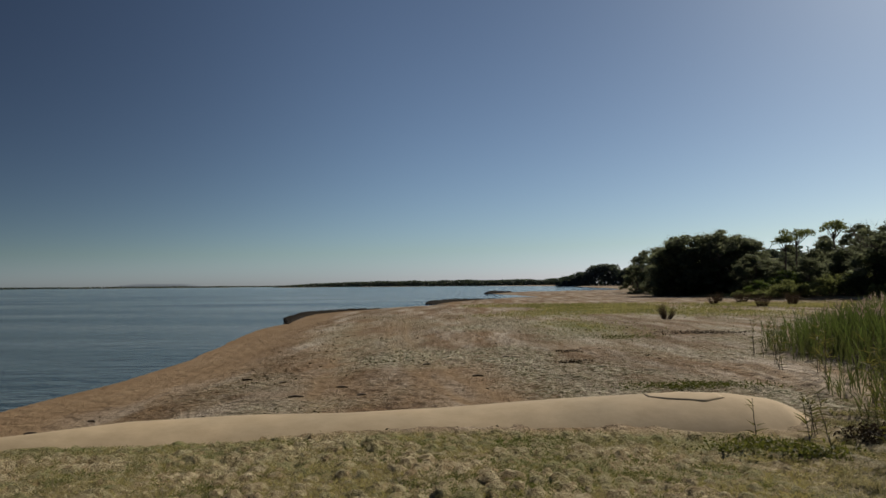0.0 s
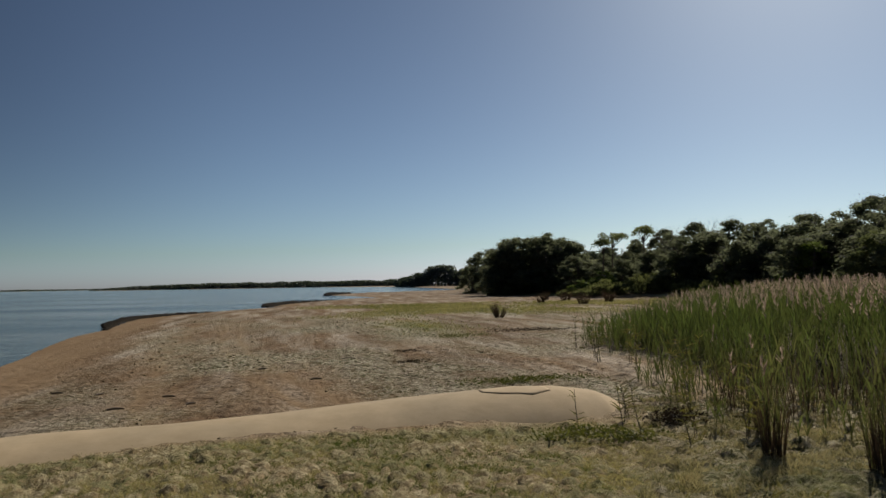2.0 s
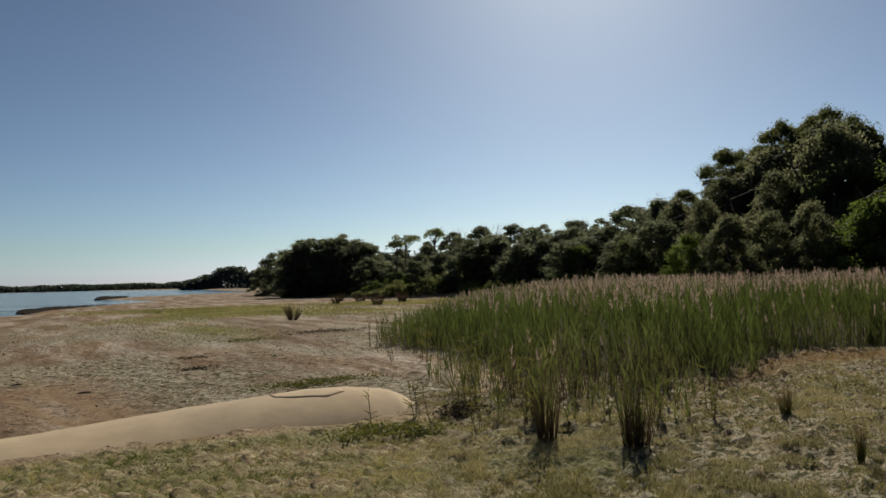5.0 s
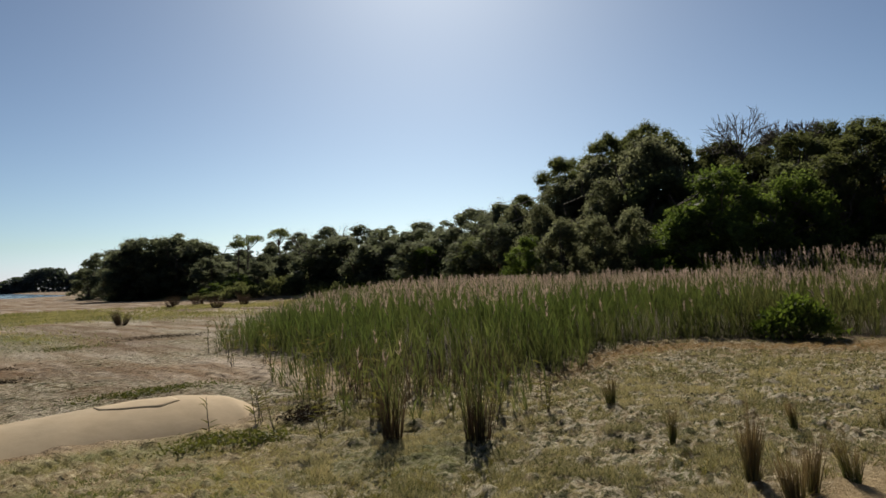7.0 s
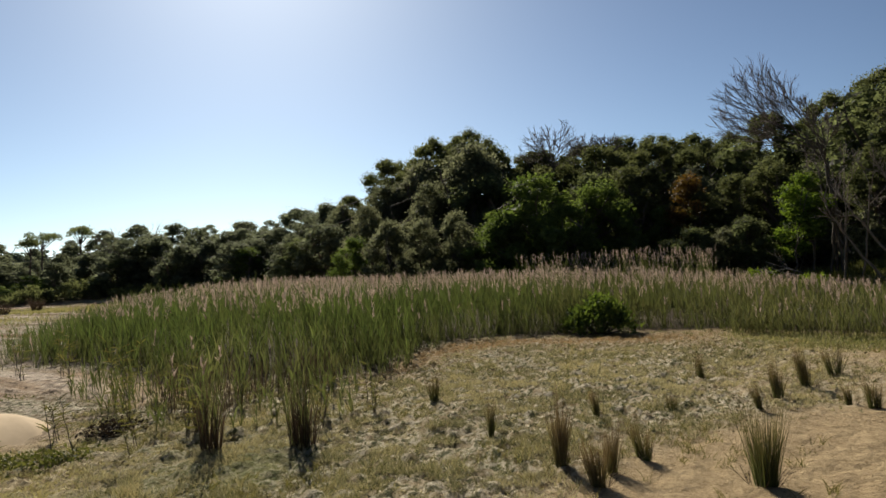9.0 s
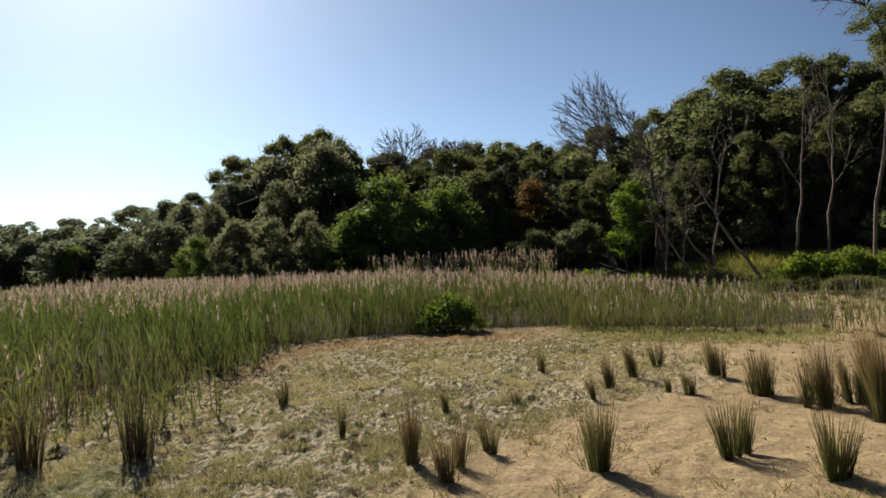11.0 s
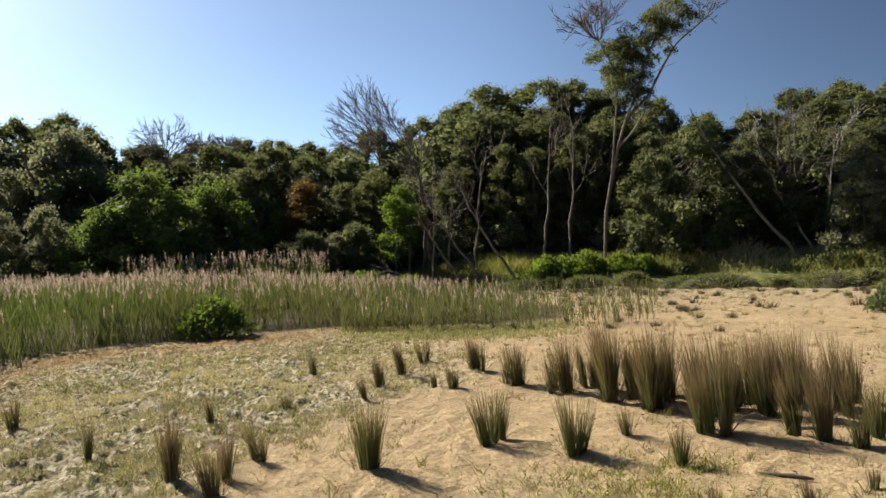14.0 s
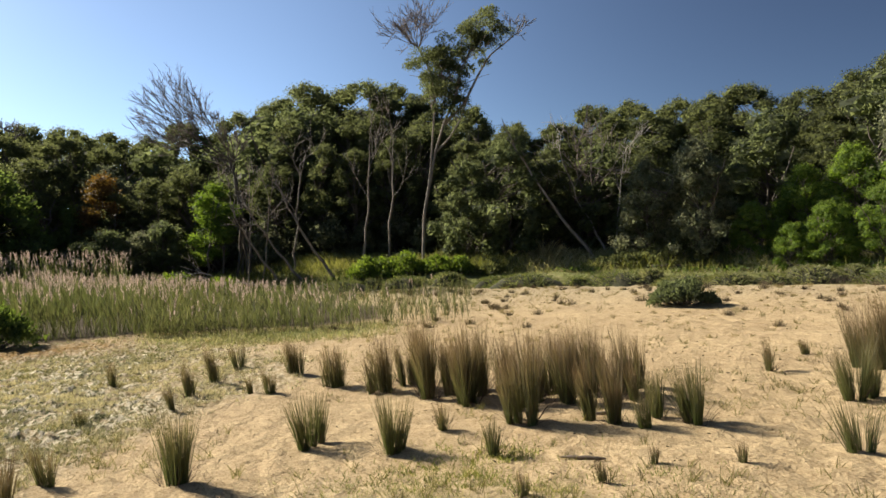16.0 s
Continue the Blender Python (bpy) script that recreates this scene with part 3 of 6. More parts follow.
def build_water():
    rad = np.geomspace(2, 4900, 60)
    az = np.linspace(0, 2 * np.pi, 180, endpoint=False)
    A, R = np.meshgrid(az, rad)
    X, Y = -14 + R * np.sin(A), 10 + R * np.cos(A)
    i, j = np.meshgrid(np.arange(len(rad) - 1), np.arange(180), indexing="ij")
    k = (j + 1) % 180
    F = np.stack([i * 180 + j, i * 180 + k, (i + 1) * 180 + k, (i + 1) * 180 + j], -1).reshape(-1, 4)[:, ::-1]
    F = np.concatenate([F, [[0, 45, 90, 135]]])
    me = raw("water", np.stack([X, Y, X * 0 + WATER_Z], -1).reshape(-1, 3), F, WATER, None, True)
    tagged(new("water", me), "calm blue-grey lake water with fine ripples", "water", kind="structure")


build_ground()
build_water()


# ---- the sand-filled tube ----
CREST_X = (-6.5, -5.0, -4.05, -2.75, -1.4, -0.2, 0.67, 1.4, 2.1, 2.85, 3.45, 3.9, 4.12, 4.25)
CREST_Y = (7.2, 7.55, 8.05, 8.3, 8.38, 8.6, 8.75, 8.8, 8.78, 8.72, 8.62, 8.48, 8.36, 8.3)
CREST_Z = (-0.1, 0.0, 0.03, 0.05, 0.06, 0.08, 0.12, 0.16, 0.2, 0.255, 0.26, 0.21, 0.11, 0.0)
REACH = (0.3, 0.45, 0.72, 0.86, 0.86, 0.9, 0.98, 1.04, 1.08, 1.1, 1.05, 0.75, 0.36, 0.06)


def tube_top(x, u):
    """The tube's surface at x, u from -1 (turf side) to 1 (beach side)."""
    cy, cz, w = np.interp(x, CREST_X, CREST_Y), np.interp(x, CREST_X, CREST_Z), np.interp(x, CREST_X, REACH)
    cz = cz + 0.006 * wave(x, u * 0, 0.55) * (1 - np.abs(u))
    return cy + u * w, -0.1 + (cz + 0.1) * np.maximum(1 - np.abs(u) ** 2.0, 0) ** 0.9


def build_tube():
    xs = np.linspace(-6.5, 4.22, 150)
    u = np.sin(np.linspace(-np.pi / 2, np.pi / 2, 31))
    X, U = np.meshgrid(xs, u, indexing="ij")
    Y, Z = tube_top(X, U)
    n, k = len(xs), len(u)
    i, j = np.meshgrid(np.arange(n - 1), np.arange(k - 1), indexing="ij")
    F = np.stack([i * k + j, (i + 1) * k + j, (i + 1) * k + j + 1, i * k + j + 1], -1).reshape(-1, 4)
    th = thing("geotextile_sandbag", pose(0, 0, 0), "long beige sand-filled geotextile tube half buried at the turf edge", "sandbag")
    part("fabric_tube", raw("fabric_tube", np.stack([X, Y, Z], -1).reshape(-1, 3), F, CLOTH, None, True), th)
    # sewn flap lying on the crest
    a, v = np.meshgrid(np.linspace(0, 1, 24), np.linspace(0, 1, 8))
    fx = 2.42 + 0.86 * a
    uu = np.interp(fx, (2.4, 2.6, 3.0, 3.3), (-0.05, -0.2, -0.34, -0.18)) * (1 - v) + 0.14 * v
    fy, fz = tube_top(fx, uu)
    fz = fz + 0.006 + 0.002 * np.sin(9 * a + 3 * v)
    m = np.arange(23)[None, :] + 24 * np.arange(7)[:, None]
    F2 = np.stack([m, m + 1, m + 25, m + 24], -1).reshape(-1, 4)
    V2 = np.stack([fx, fy, fz], -1).reshape(-1, 3)
    rim = np.r_[np.arange(24), np.arange(1, 8) * 24 + 23, np.arange(22, -1, -1) + 168, np.arange(6, 0, -1) * 24]
    R = np.stack([rim, np.roll(rim, -1), np.roll(rim, -1) + len(V2), rim + len(V2)], -1)
    flap = part("flap", raw("flap", np.concatenate([V2, V2 - (0, 0, 0.005)]), np.concatenate([F2, F2[:, ::-1] + len(V2), R[:, ::-1]]), CLOTH, None, True), th, "beige fabric flap sewn on the crest")
    e = np.stack([fx[0], fy[0] - 0.006, fz[0] - 0.004], -1)
    part("seam", raw("seam", *tube(e, np.full(24, 0.004), 6), SEAM), flap, "dark stitched hem")


build_tube()


# ---- trees ----
def curve_path(a, b, sag, n=7, r=rng):
    a, b = np.asarray(a, float), np.asarray(b, float)
    t = np.linspace(0, 1, n)[:, None]
    mid = (a + b) / 2 + np.array(sag)
    p = (1 - t) ** 2 * a + 2 * t * (1 - t) * mid + t ** 2 * b
    wob = r.normal(size=(n, 3)) * np.linalg.norm(b - a) * 0.009
    wob[0] = wob[-1] = 0
    return p + wob


def clump(c, rad, n, length, width, r, flat=0.7, droop=0.0):
    """Leaves over a rounded, uneven clump, thicker towards its outside and top."""
    d = unit(r.normal(size=(n, 3)))
    d[:, 2] = np.where(d[:, 2] < -0.35, -d[:, 2], d[:, 2])
    k = 0.56 + 0.46 * r.random(n)
    lump = 1 + 0.25 * np.sin(3 * d[:, 0] + 5 * d[:, 1] + c[0] * 7) * np.cos(4 * d[:, 2] + c[1] * 5)
    at = c + d * (rad * k * lump)[:, None] * (1, 1, flat)
    way = unit(d * 0.35 + r.normal(size=(n, 3)) * 0.7 + (0, 0, 0.3 - droop))
    s = r.uniform(0.65, 1.3, n)
    V, F, C = leaf_cards(at, way, length * s, width * s * 1.25, r, 0.0, True)
    tone = r.uniform(-0.4, 0.4)
    C[:, 0] = np.clip(C[:, 0] * 0.6 + 0.2 + tone, 0, 1)
    return V, F, C


def ball_mesh():
    bm = bmesh.new()
    bmesh.ops.create_icosphere(bm, subdivisions=2, radius=1.0)
    V = np.array([v.co[:] for v in bm.verts])
    F = np.array([[v.index for v in f.verts] for f in bm.faces])
    bm.free()
    return V, F


BALL_V, BALL_F = ball_mesh()


def heart(c, rad, r, flat):
    """Close-grown leaves in the heart of a clump: the ragged facets of a ball, each turned its own way."""
    k = rad * (1 + r.normal(size=(len(BALL_F), 1, 1)) * 0.16 + r.normal(size=(len(BALL_F), 3, 1)) * 0.13)
    V = c + BALL_V[BALL_F] * k * (1, 1, flat)
    C = np.zeros((len(V) * 3, 3))
    C[:, 0] = np.repeat(r.uniform(0.0, 0.75, len(V)), 3)
    return V.reshape(-1, 3), np.arange(len(V) * 3).reshape(-1, 3), C


TREE_TOP = {}


def make_tree(name, seed, H, W, low, count, rad, leaves, leaf, mat, label, trunks=1, trunk_r=0.16, lean=(0, 0), flat=0.75, droop=0.0, bark=None, top=0.55, group="", gap=0.7):
    """A tree at the origin: tapered trunks, limbs that end in leaf clumps; crown between low * H and H, W wide."""
    r = np.random.default_rng(seed)
    th = thing(name, pose(0, 0, 0), label, "shrub" if H < 5 else "tree", group)
    wood, crown = Soup(), Soup()
    lean = np.array((*lean, 0.0))
    pts = []
    tries = 0
    while len(pts) < count and tries < 4000:
        tries += 1
        u = r.random() ** 0.8
        a = r.uniform(0, 2 * np.pi)
        h = low + (1 - low) * u
        lobe = 0.78 + 0.22 * math.sin(2.3 * a + seed) * math.cos(3.1 * a + 9 * h + seed)
        prof = lobe * math.sin(math.pi * min(1, max(0.04, ((h - low) / (1 - low)) ** top))) ** 0.6
        q = np.array((math.cos(a), math.sin(a), 0)) * (W / 2 - rad * 0.6) * prof * r.uniform(0.35, 1.0) ** 0.5
        q = q + lean * h * H + (0, 0, h * H - rad * flat * 0.9)
        if all(np.linalg.norm(q - p) > rad * gap for p in pts):
            pts.append(q)
    stems = []
    for k in range(trunks):
        foot = np.array((*(r.normal(size=2) * 0.25 * (trunks > 1) * trunks ** 0.5), -0.15))
        head = lean * H * 0.8 + np.array((*(r.normal(size=2) * W * (0.06 + 0.1 * (trunks > 1))), H * 0.78))
        p = curve_path(foot, head, (*(r.normal(size=2) * 0.035 * H), 0), 12, r)
        wood.add(*tube(p, trunk_r * np.linspace(1.0, 0.22, 12) * r.uniform(0.75, 1.0), 8))
        stems.append(p)
    per = max(20, leaves // max(1, len(pts)))
    for q in pts:
        s = stems[r.integers(len(stems))]
        below = s[s[:, 2] < q[2] - 0.12 * H]
        a = below[-1 - r.integers(0, min(3, len(below)))] if len(below) else s[1]
        p = curve_path(a, q, (0, 0, -0.05 * H * r.random()), 4, r)
        wood.add(*tube(p, np.linspace(trunk_r * 0.34, 0.014, 4), 4))
        sz = rad * r.uniform(0.7, 1.25)
        crown.add(*clump(q, sz, int(per * (sz / rad) ** 1.6), leaf * 1.05, leaf * 0.46, r, flat, droop))
        crown.add(*heart(q, sz * 0.56, r, flat))
    part("trunk", wood.mesh("trunk", bark or BARK, True), th)
    me = crown.mesh("crown", mat)
    part("crown", me, th)
    z = np.empty(len(me.vertices) * 3, np.float32)
    me.vertices.foreach_get("co", z)
    TREE_TOP[th] = float(np.percentile(z[2::3], 99.3))
    return th


def stand(az, dist, tall, H, turn, wide=1.0):
    """Where a tree of height H goes: by bearing and distance, scaled to be tall metres high."""
    x, y = dist * math.sin(radians(az)), dist * math.cos(radians(az))
    s = tall / H
    return pose(x, y, ground_z(x, y) - 0.05, 0, 0, turn) @ Matrix.Diagonal((s * wide, s * wide, s, 1))


SKY_AZ = (14, 15.7, 17.5, 20, 23, 25.4, 27.6, 30.3, 32, 38.5, 41.4, 43.4, 45, 46.6, 50, 51.2, 53, 56, 60.4, 62, 64, 68.5, 72, 76, 80, 86.5, 88, 93.5, 98, 101, 109.6, 111, 113, 117, 123, 127, 131, 134, 136, 138, 160)
SKY_EL = (1.6, 2.4, 3.3, 3.9, 3.8, 3.2, 3.0, 3.9, 4.4, 4.4, 4.7, 4.3, 5.1, 6.0, 6.6, 8.2, 9.2, 10.6, 11.2, 9.4, 9.6, 10.1, 10.8, 10.4, 10.2, 11.4, 12.5, 13.9, 14.4, 13.7, 11.6, 10.4, 10.6, 11.6, 12.1, 11.8, 11.8, 11.0, 12.6, 12.8, 12.0)

G = "trees of the shore wood"
FAR = [make_tree("far_tea_tree", 120 + k, 8.0, 9.0, 0.08, 40, 1.1, 2700, 0.14, LEAF_SHADE, "dark olive tea-tree in the far part of the wood", 3, 0.15, (0.04 * (k - 1), 0), 0.72, group=G) for k in range(3)]
TOPS = [make_tree("gum_tree", 160 + k, 11.0, 8.0, 0.52, 46, 0.74, 6500, 0.11, LEAF_MID, "olive-green gum tree rising over the wood", 2, 0.15, (0.05 * (k - 1), 0), 0.78, 0.2, group=G) for k in range(3)]
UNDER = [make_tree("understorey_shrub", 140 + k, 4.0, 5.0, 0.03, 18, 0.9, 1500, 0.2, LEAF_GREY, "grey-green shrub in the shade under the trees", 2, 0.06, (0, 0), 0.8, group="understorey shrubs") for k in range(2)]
TEA = [make_tree("tea_tree", 20 + k, 8.0, 8.5, 0.12, 56, 0.9, 8500, 0.115, LEAF_DARK, "dense dark olive coastal tea-tree with a domed crown", 3, 0.15, (0.05 * (k - 1), 0), 0.78, group=G) for k in range(3)]
GUM = [make_tree("gum_tree", 40 + k, 11.0, 7.5, 0.2, 56, 0.76, 8500, 0.11, LEAF_MID, "olive-green gum tree with a layered crown and bare lower trunk", 2, 0.17, (0.06 * (k - 1), 0.03), 0.76, 0.25, group=G) for k in range(3)]
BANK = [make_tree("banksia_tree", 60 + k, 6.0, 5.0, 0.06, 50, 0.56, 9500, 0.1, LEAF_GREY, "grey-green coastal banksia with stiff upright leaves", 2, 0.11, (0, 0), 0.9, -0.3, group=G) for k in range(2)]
WATTLE = [make_tree("wattle_shrub", 80 + k, 4.5, 5.2, 0.02, 60, 0.5, 9500, 0.09, LEAF_BRIGHT, "rounded bright green wattle bush at the edge of the wood", 3, 0.07, (0, 0), 0.8, 0.0, group="bushes at the wood's edge") for k in range(2)]
LUSH = [make_tree("wattle_shrub", 84 + k, 4.5, 5.2, 0.02, 60, 0.5, 9500, 0.09, LEAF_LUSH, "lush bright green wattle bush at the edge of the wood", 3, 0.07, (0, 0), 0.8, 0.0, group="bushes at the wood's edge") for k in range(2)]
used = set()


def plant(proto, az, dist, tall, turn, wide=1.0):
    m = stand(az, dist, tall, TREE_TOP[proto], turn, wide)
    if proto in used:
        return copy_thing(proto, m @ Matrix.Diagonal((*(1 / v for v in proto.scale), 1)))
    used.add(proto)
    proto.matrix_basis = m
    return proto


def top_at(az, dist, share=1.0):
    """Height over the ground that reaches the wood's outline at this bearing."""
    x, y = dist * math.sin(radians(az)), dist * math.cos(radians(az))
    el = min(float(np.interp(az + k, SKY_AZ, SKY_EL)) + abs(k) * (0.5 if az > 64 else 0.9) for k in (-2.4, -1.2, 0, 1.2, 2.4))
    return EYE + dist * math.tan(radians(el * share)) - ground_z(x, y)


tr = random.Random(3)
# back rows, which make the outline, then the front row and the shaded understorey
for row, (first, step, back, share) in enumerate(((15.9, 3.2, 14, 1.0), (17.2, 3.9, 9.0, 0.93), (18.0, 4.4, 5.0, 0.78), (17.0, 4.0, 11.0, 0.36))):
    az = first
    while az < 148:
        edge = float(np.interp(az, EDGE_AZ, EDGE_R))
        far = az < 48
        dist = edge + back * (0.5 + edge / 80) + tr.uniform(-1, 1.5) + float(np.interp(az, (74, 80, 104, 112), (0, 2.5, 2.0, 0)))
        tall = top_at(az, dist, share * (tr.uniform(0.97, 1.05) + 0.04 * (az < 62) if row == 0 else tr.uniform(0.9, 1.03)))
        if 23.2 < az < 27.0:
            tall *= 0.76
        pick = tr.random()
        if row == 3:
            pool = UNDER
        elif far:
            pool = FAR
        elif 48 < az < 61 and row in (1, 2):
            pool = BANK
        elif row == 2:
            pool = TEA if pick < 0.4 else BANK if pick < 0.75 else GUM
        elif row == 0:
            pool = TOPS
        else:
            pool = GUM if pick < 0.65 else TEA
        if row == 2 and 84 < az < 106:
            plant(tr.choice(GUM), az, dist + 2.5, top_at(az, dist + 2.5, tr.uniform(0.7, 0.9)), tr.uniform(0, 360), 1.0)
        else:
            plant(tr.choice(pool), az, dist, tall, tr.uniform(0, 360), (1.25 if far else 1.05) * tr.uniform(0.9, 1.15))
        az += step * tr.uniform(0.8, 1.2) * (0.75 if far else 1.0)

for k in range(9):
    az = 86.6 + 2.6 * k
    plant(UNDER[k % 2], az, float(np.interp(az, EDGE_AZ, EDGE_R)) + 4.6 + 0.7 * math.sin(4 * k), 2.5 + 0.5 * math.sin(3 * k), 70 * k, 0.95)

# far crowns that close the gaps behind the outline
az = 47.0
while az < 146:
    dist = float(np.interp(az, EDGE_AZ, EDGE_R)) + 17.0
    plant(tr.choice(FAR), az, dist, top_at(az, dist, tr.uniform(0.8, 0.9)), tr.uniform(0, 360), 1.2)
    az += 3.6 * tr.uniform(0.8, 1.2)

# the close dome of trees at the wood's far end
for k, (az, el) in enumerate(((17.3, 2.75), (18.0, 3.45), (18.8, 3.75), (20.0, 3.85), (21.2, 3.85), (22.4, 3.6), (23.6, 3.2), (17.9, 2.2), (19.4, 2.6), (21.8, 2.5))):
    plant(FAR[k % 3], az, 92.0, EYE + 92.0 * math.tan(radians(el)) - ground_z(92 * math.sin(radians(az)), 92 * math.cos(radians(az))), 61 * k, 1.15)

for k in range(13):
    az = 14.9 + 2.1 * k
    dist = float(np.interp(az, EDGE_AZ, EDGE_R)) + 4 + 2 * math.sin(3 * k)
    plant(FAR[k % 3], az, dist, top_at(az, dist, (0.72 + 0.12 * math.sin(5 * k)) * (0.7 if 23 < az < 27.2 else 1.0)), 47 * k, 1.3)

# bushes along the front of the wood: bearing, distance, height, breadth
for az, dist, tall, wide, pool in ((65.2, 35.5, 6.4, 1.25, WATTLE), (62.0, 34.6, 4.6, 1.1, WATTLE), (67.6, 34.4, 4.8, 1.1, WATTLE), (70.4, 35.6, 5.8, 1.0, WATTLE), (55.6, 36.6, 4.6, 1.0, BANK), (52.6, 37.0, 4.6, 1.1, BANK), (58.4, 36.0, 4.8, 0.95, BANK), (49.6, 38.5, 3.8, 1.0, WATTLE),
                                   (75.0, 37, 4.4, 0.7, WATTLE), (75.6, 33.6, 2.8, 1.2, TEA), (77.6, 33.2, 3.2, 1.1, TEA), (79.6, 33.0, 3.0, 1.2, BANK), (81.4, 33.2, 3.4, 1.0, TEA), (72.6, 34.4, 3.0, 1.2, TEA), (131.8, 29.5, 3.3, 0.85, LUSH), (135.2, 29.6, 3.9, 0.85, LUSH), (139.0, 29.2, 4.2, 0.9, LUSH), (133.2, 26.9, 2.3, 0.9, LUSH), (136.8, 26.8, 2.6, 0.9, LUSH), (131.0, 26.8, 1.7, 1.0, LUSH),
                                   (128.3, 28.4, 2.2, 1.0, LUSH), (124.3, 28.8, 4.8, 1.0, BANK), (120.6, 29.2, 4.2, 1.0, BANK), (109.3, 32, 5.8, 0.9, TEA), (106.2, 32, 4.8, 0.8, TEA),
                                   (45.5, 50, 4.2, 1.2, TEA), (41.0, 55, 3.8, 1.3, WATTLE), (36.0, 62, 3.6, 1.3, TEA), (31.5, 68, 3.4, 1.5, TEA), (25.8, 74, 2.4, 2.0, WATTLE), (24.0, 76, 1.7, 2.0, WATTLE), (28.5, 68, 1.6, 2.0, TEA)):
    plant(tr.choice(pool), az, dist, tall, tr.uniform(0, 360), wide)

for proto in FAR + TOPS + UNDER + TEA + GUM + BANK + WATTLE + LUSH:
    if proto not in used:
        plant(proto, 150 + len(used) * 0.3, 34, 5.0, 40)

sapling = make_tree("wattle_sapling", 97, 5.0, 2.5, 0.28, 22, 0.42, 5200, 0.09, LEAF_LUSH, "fresh green wattle sapling against the dark wood", 2, 0.05, (-0.06, 0), 0.9)
sapling.matrix_basis = stand(84.7, 33.6, 4.9, TREE_TOP[sapling], 100, 1.35)
rusty_shrub = make_tree("dying_wattle", 95, 5.6, 3.0, 0.45, 22, 0.5, 4200, 0.12, LEAF_BROWN, "half-dead shrub with rust-brown leaves among green crowns", 2, 0.06, (0, 0), 0.8)
rusty_shrub.matrix_basis = stand(77.0, 37.0, 5.9, TREE_TOP[rusty_shrub], 30)

for az, back, tall, wide in ((77.5, 3.0, 5.0, 1.2), (80.5, 4.0, 5.6, 1.1), (83.0, 5.0, 6.2, 1.0), (90.3, 5.2, 5.8, 0.95), (93.4, 5.8, 6.6, 0.95), (96.6, 5.4, 6.2, 0.95), (99.6, 5.8, 6.8, 0.9), (105.2, 5.2, 6.2, 1.0), (112.8, 3.4, 4.8, 1.1)):
    plant(tr.choice(GUM), az, float(np.interp(az, EDGE_AZ, EDGE_R)) + back, tall, tr.uniform(0, 360), wide)


# ---- single trees ----
THIN = [0.009]


def branch_out(wood, start, way, length, radius, depth, r, spread=0.5, up=0.15, tips=None):
    """Forking bare branches."""
    n = 5 if depth > 1 or length > 1.2 else 3
    p = [np.array(start, float)]
    d = unit(np.array(way, float))
    for _ in range(n):
        d = unit(d + r.normal(size=3) * 0.13 + (0, 0, up * 0.25))
        p.append(p[-1] + d * length / n)
    radius = max(radius, THIN[0])
    end = radius * (0.6 if depth else 0.4)
    wood.add(*tube(np.array(p), np.linspace(radius, end, n + 1), 6 if radius > 0.03 else 4))
    if depth == 0:
        if tips is not None:
            tips.append(p[-1])
        return
    for k in range(3 if depth > 1 else 4):
        at = p[-1 - (k % 3)]
        w = unit(d + r.normal(size=3) * spread + (0, 0, up))
        branch_out(wood, at, w, length * r.uniform(0.55, 0.8), end * r.uniform(0.6, 0.85), depth - 1, r, spread, up, tips)


def bare_tree(az, dist, tall, way, seed, label, depth=4, radius=0.11, share=0.34, mat=None, spread=0.42):
    r = np.random.default_rng(seed)
    x, y = dist * math.sin(radians(az)), dist * math.cos(radians(az))
    th = thing("bare_tree", pose(x, y, ground_z(x, y) - 0.1), label, "tree", "bare trees")
    wood = Soup()
    # way: across the line of sight (right positive), then up
    side = np.array((math.cos(radians(az)), -math.sin(radians(az)), 0))
    d = side * way[0] + np.array((0, 0, way[1]))
    branch_out(wood, (0, 0, 0), d, tall * share, radius, depth, r, spread, 0.1)
    k = tall / max(v[:, 2].max() for v in wood.v)
    wood.v = [v * k for v in wood.v]
    part("branched_trunk", wood.mesh("branched_trunk", mat or TWIG, True), th)
    return th


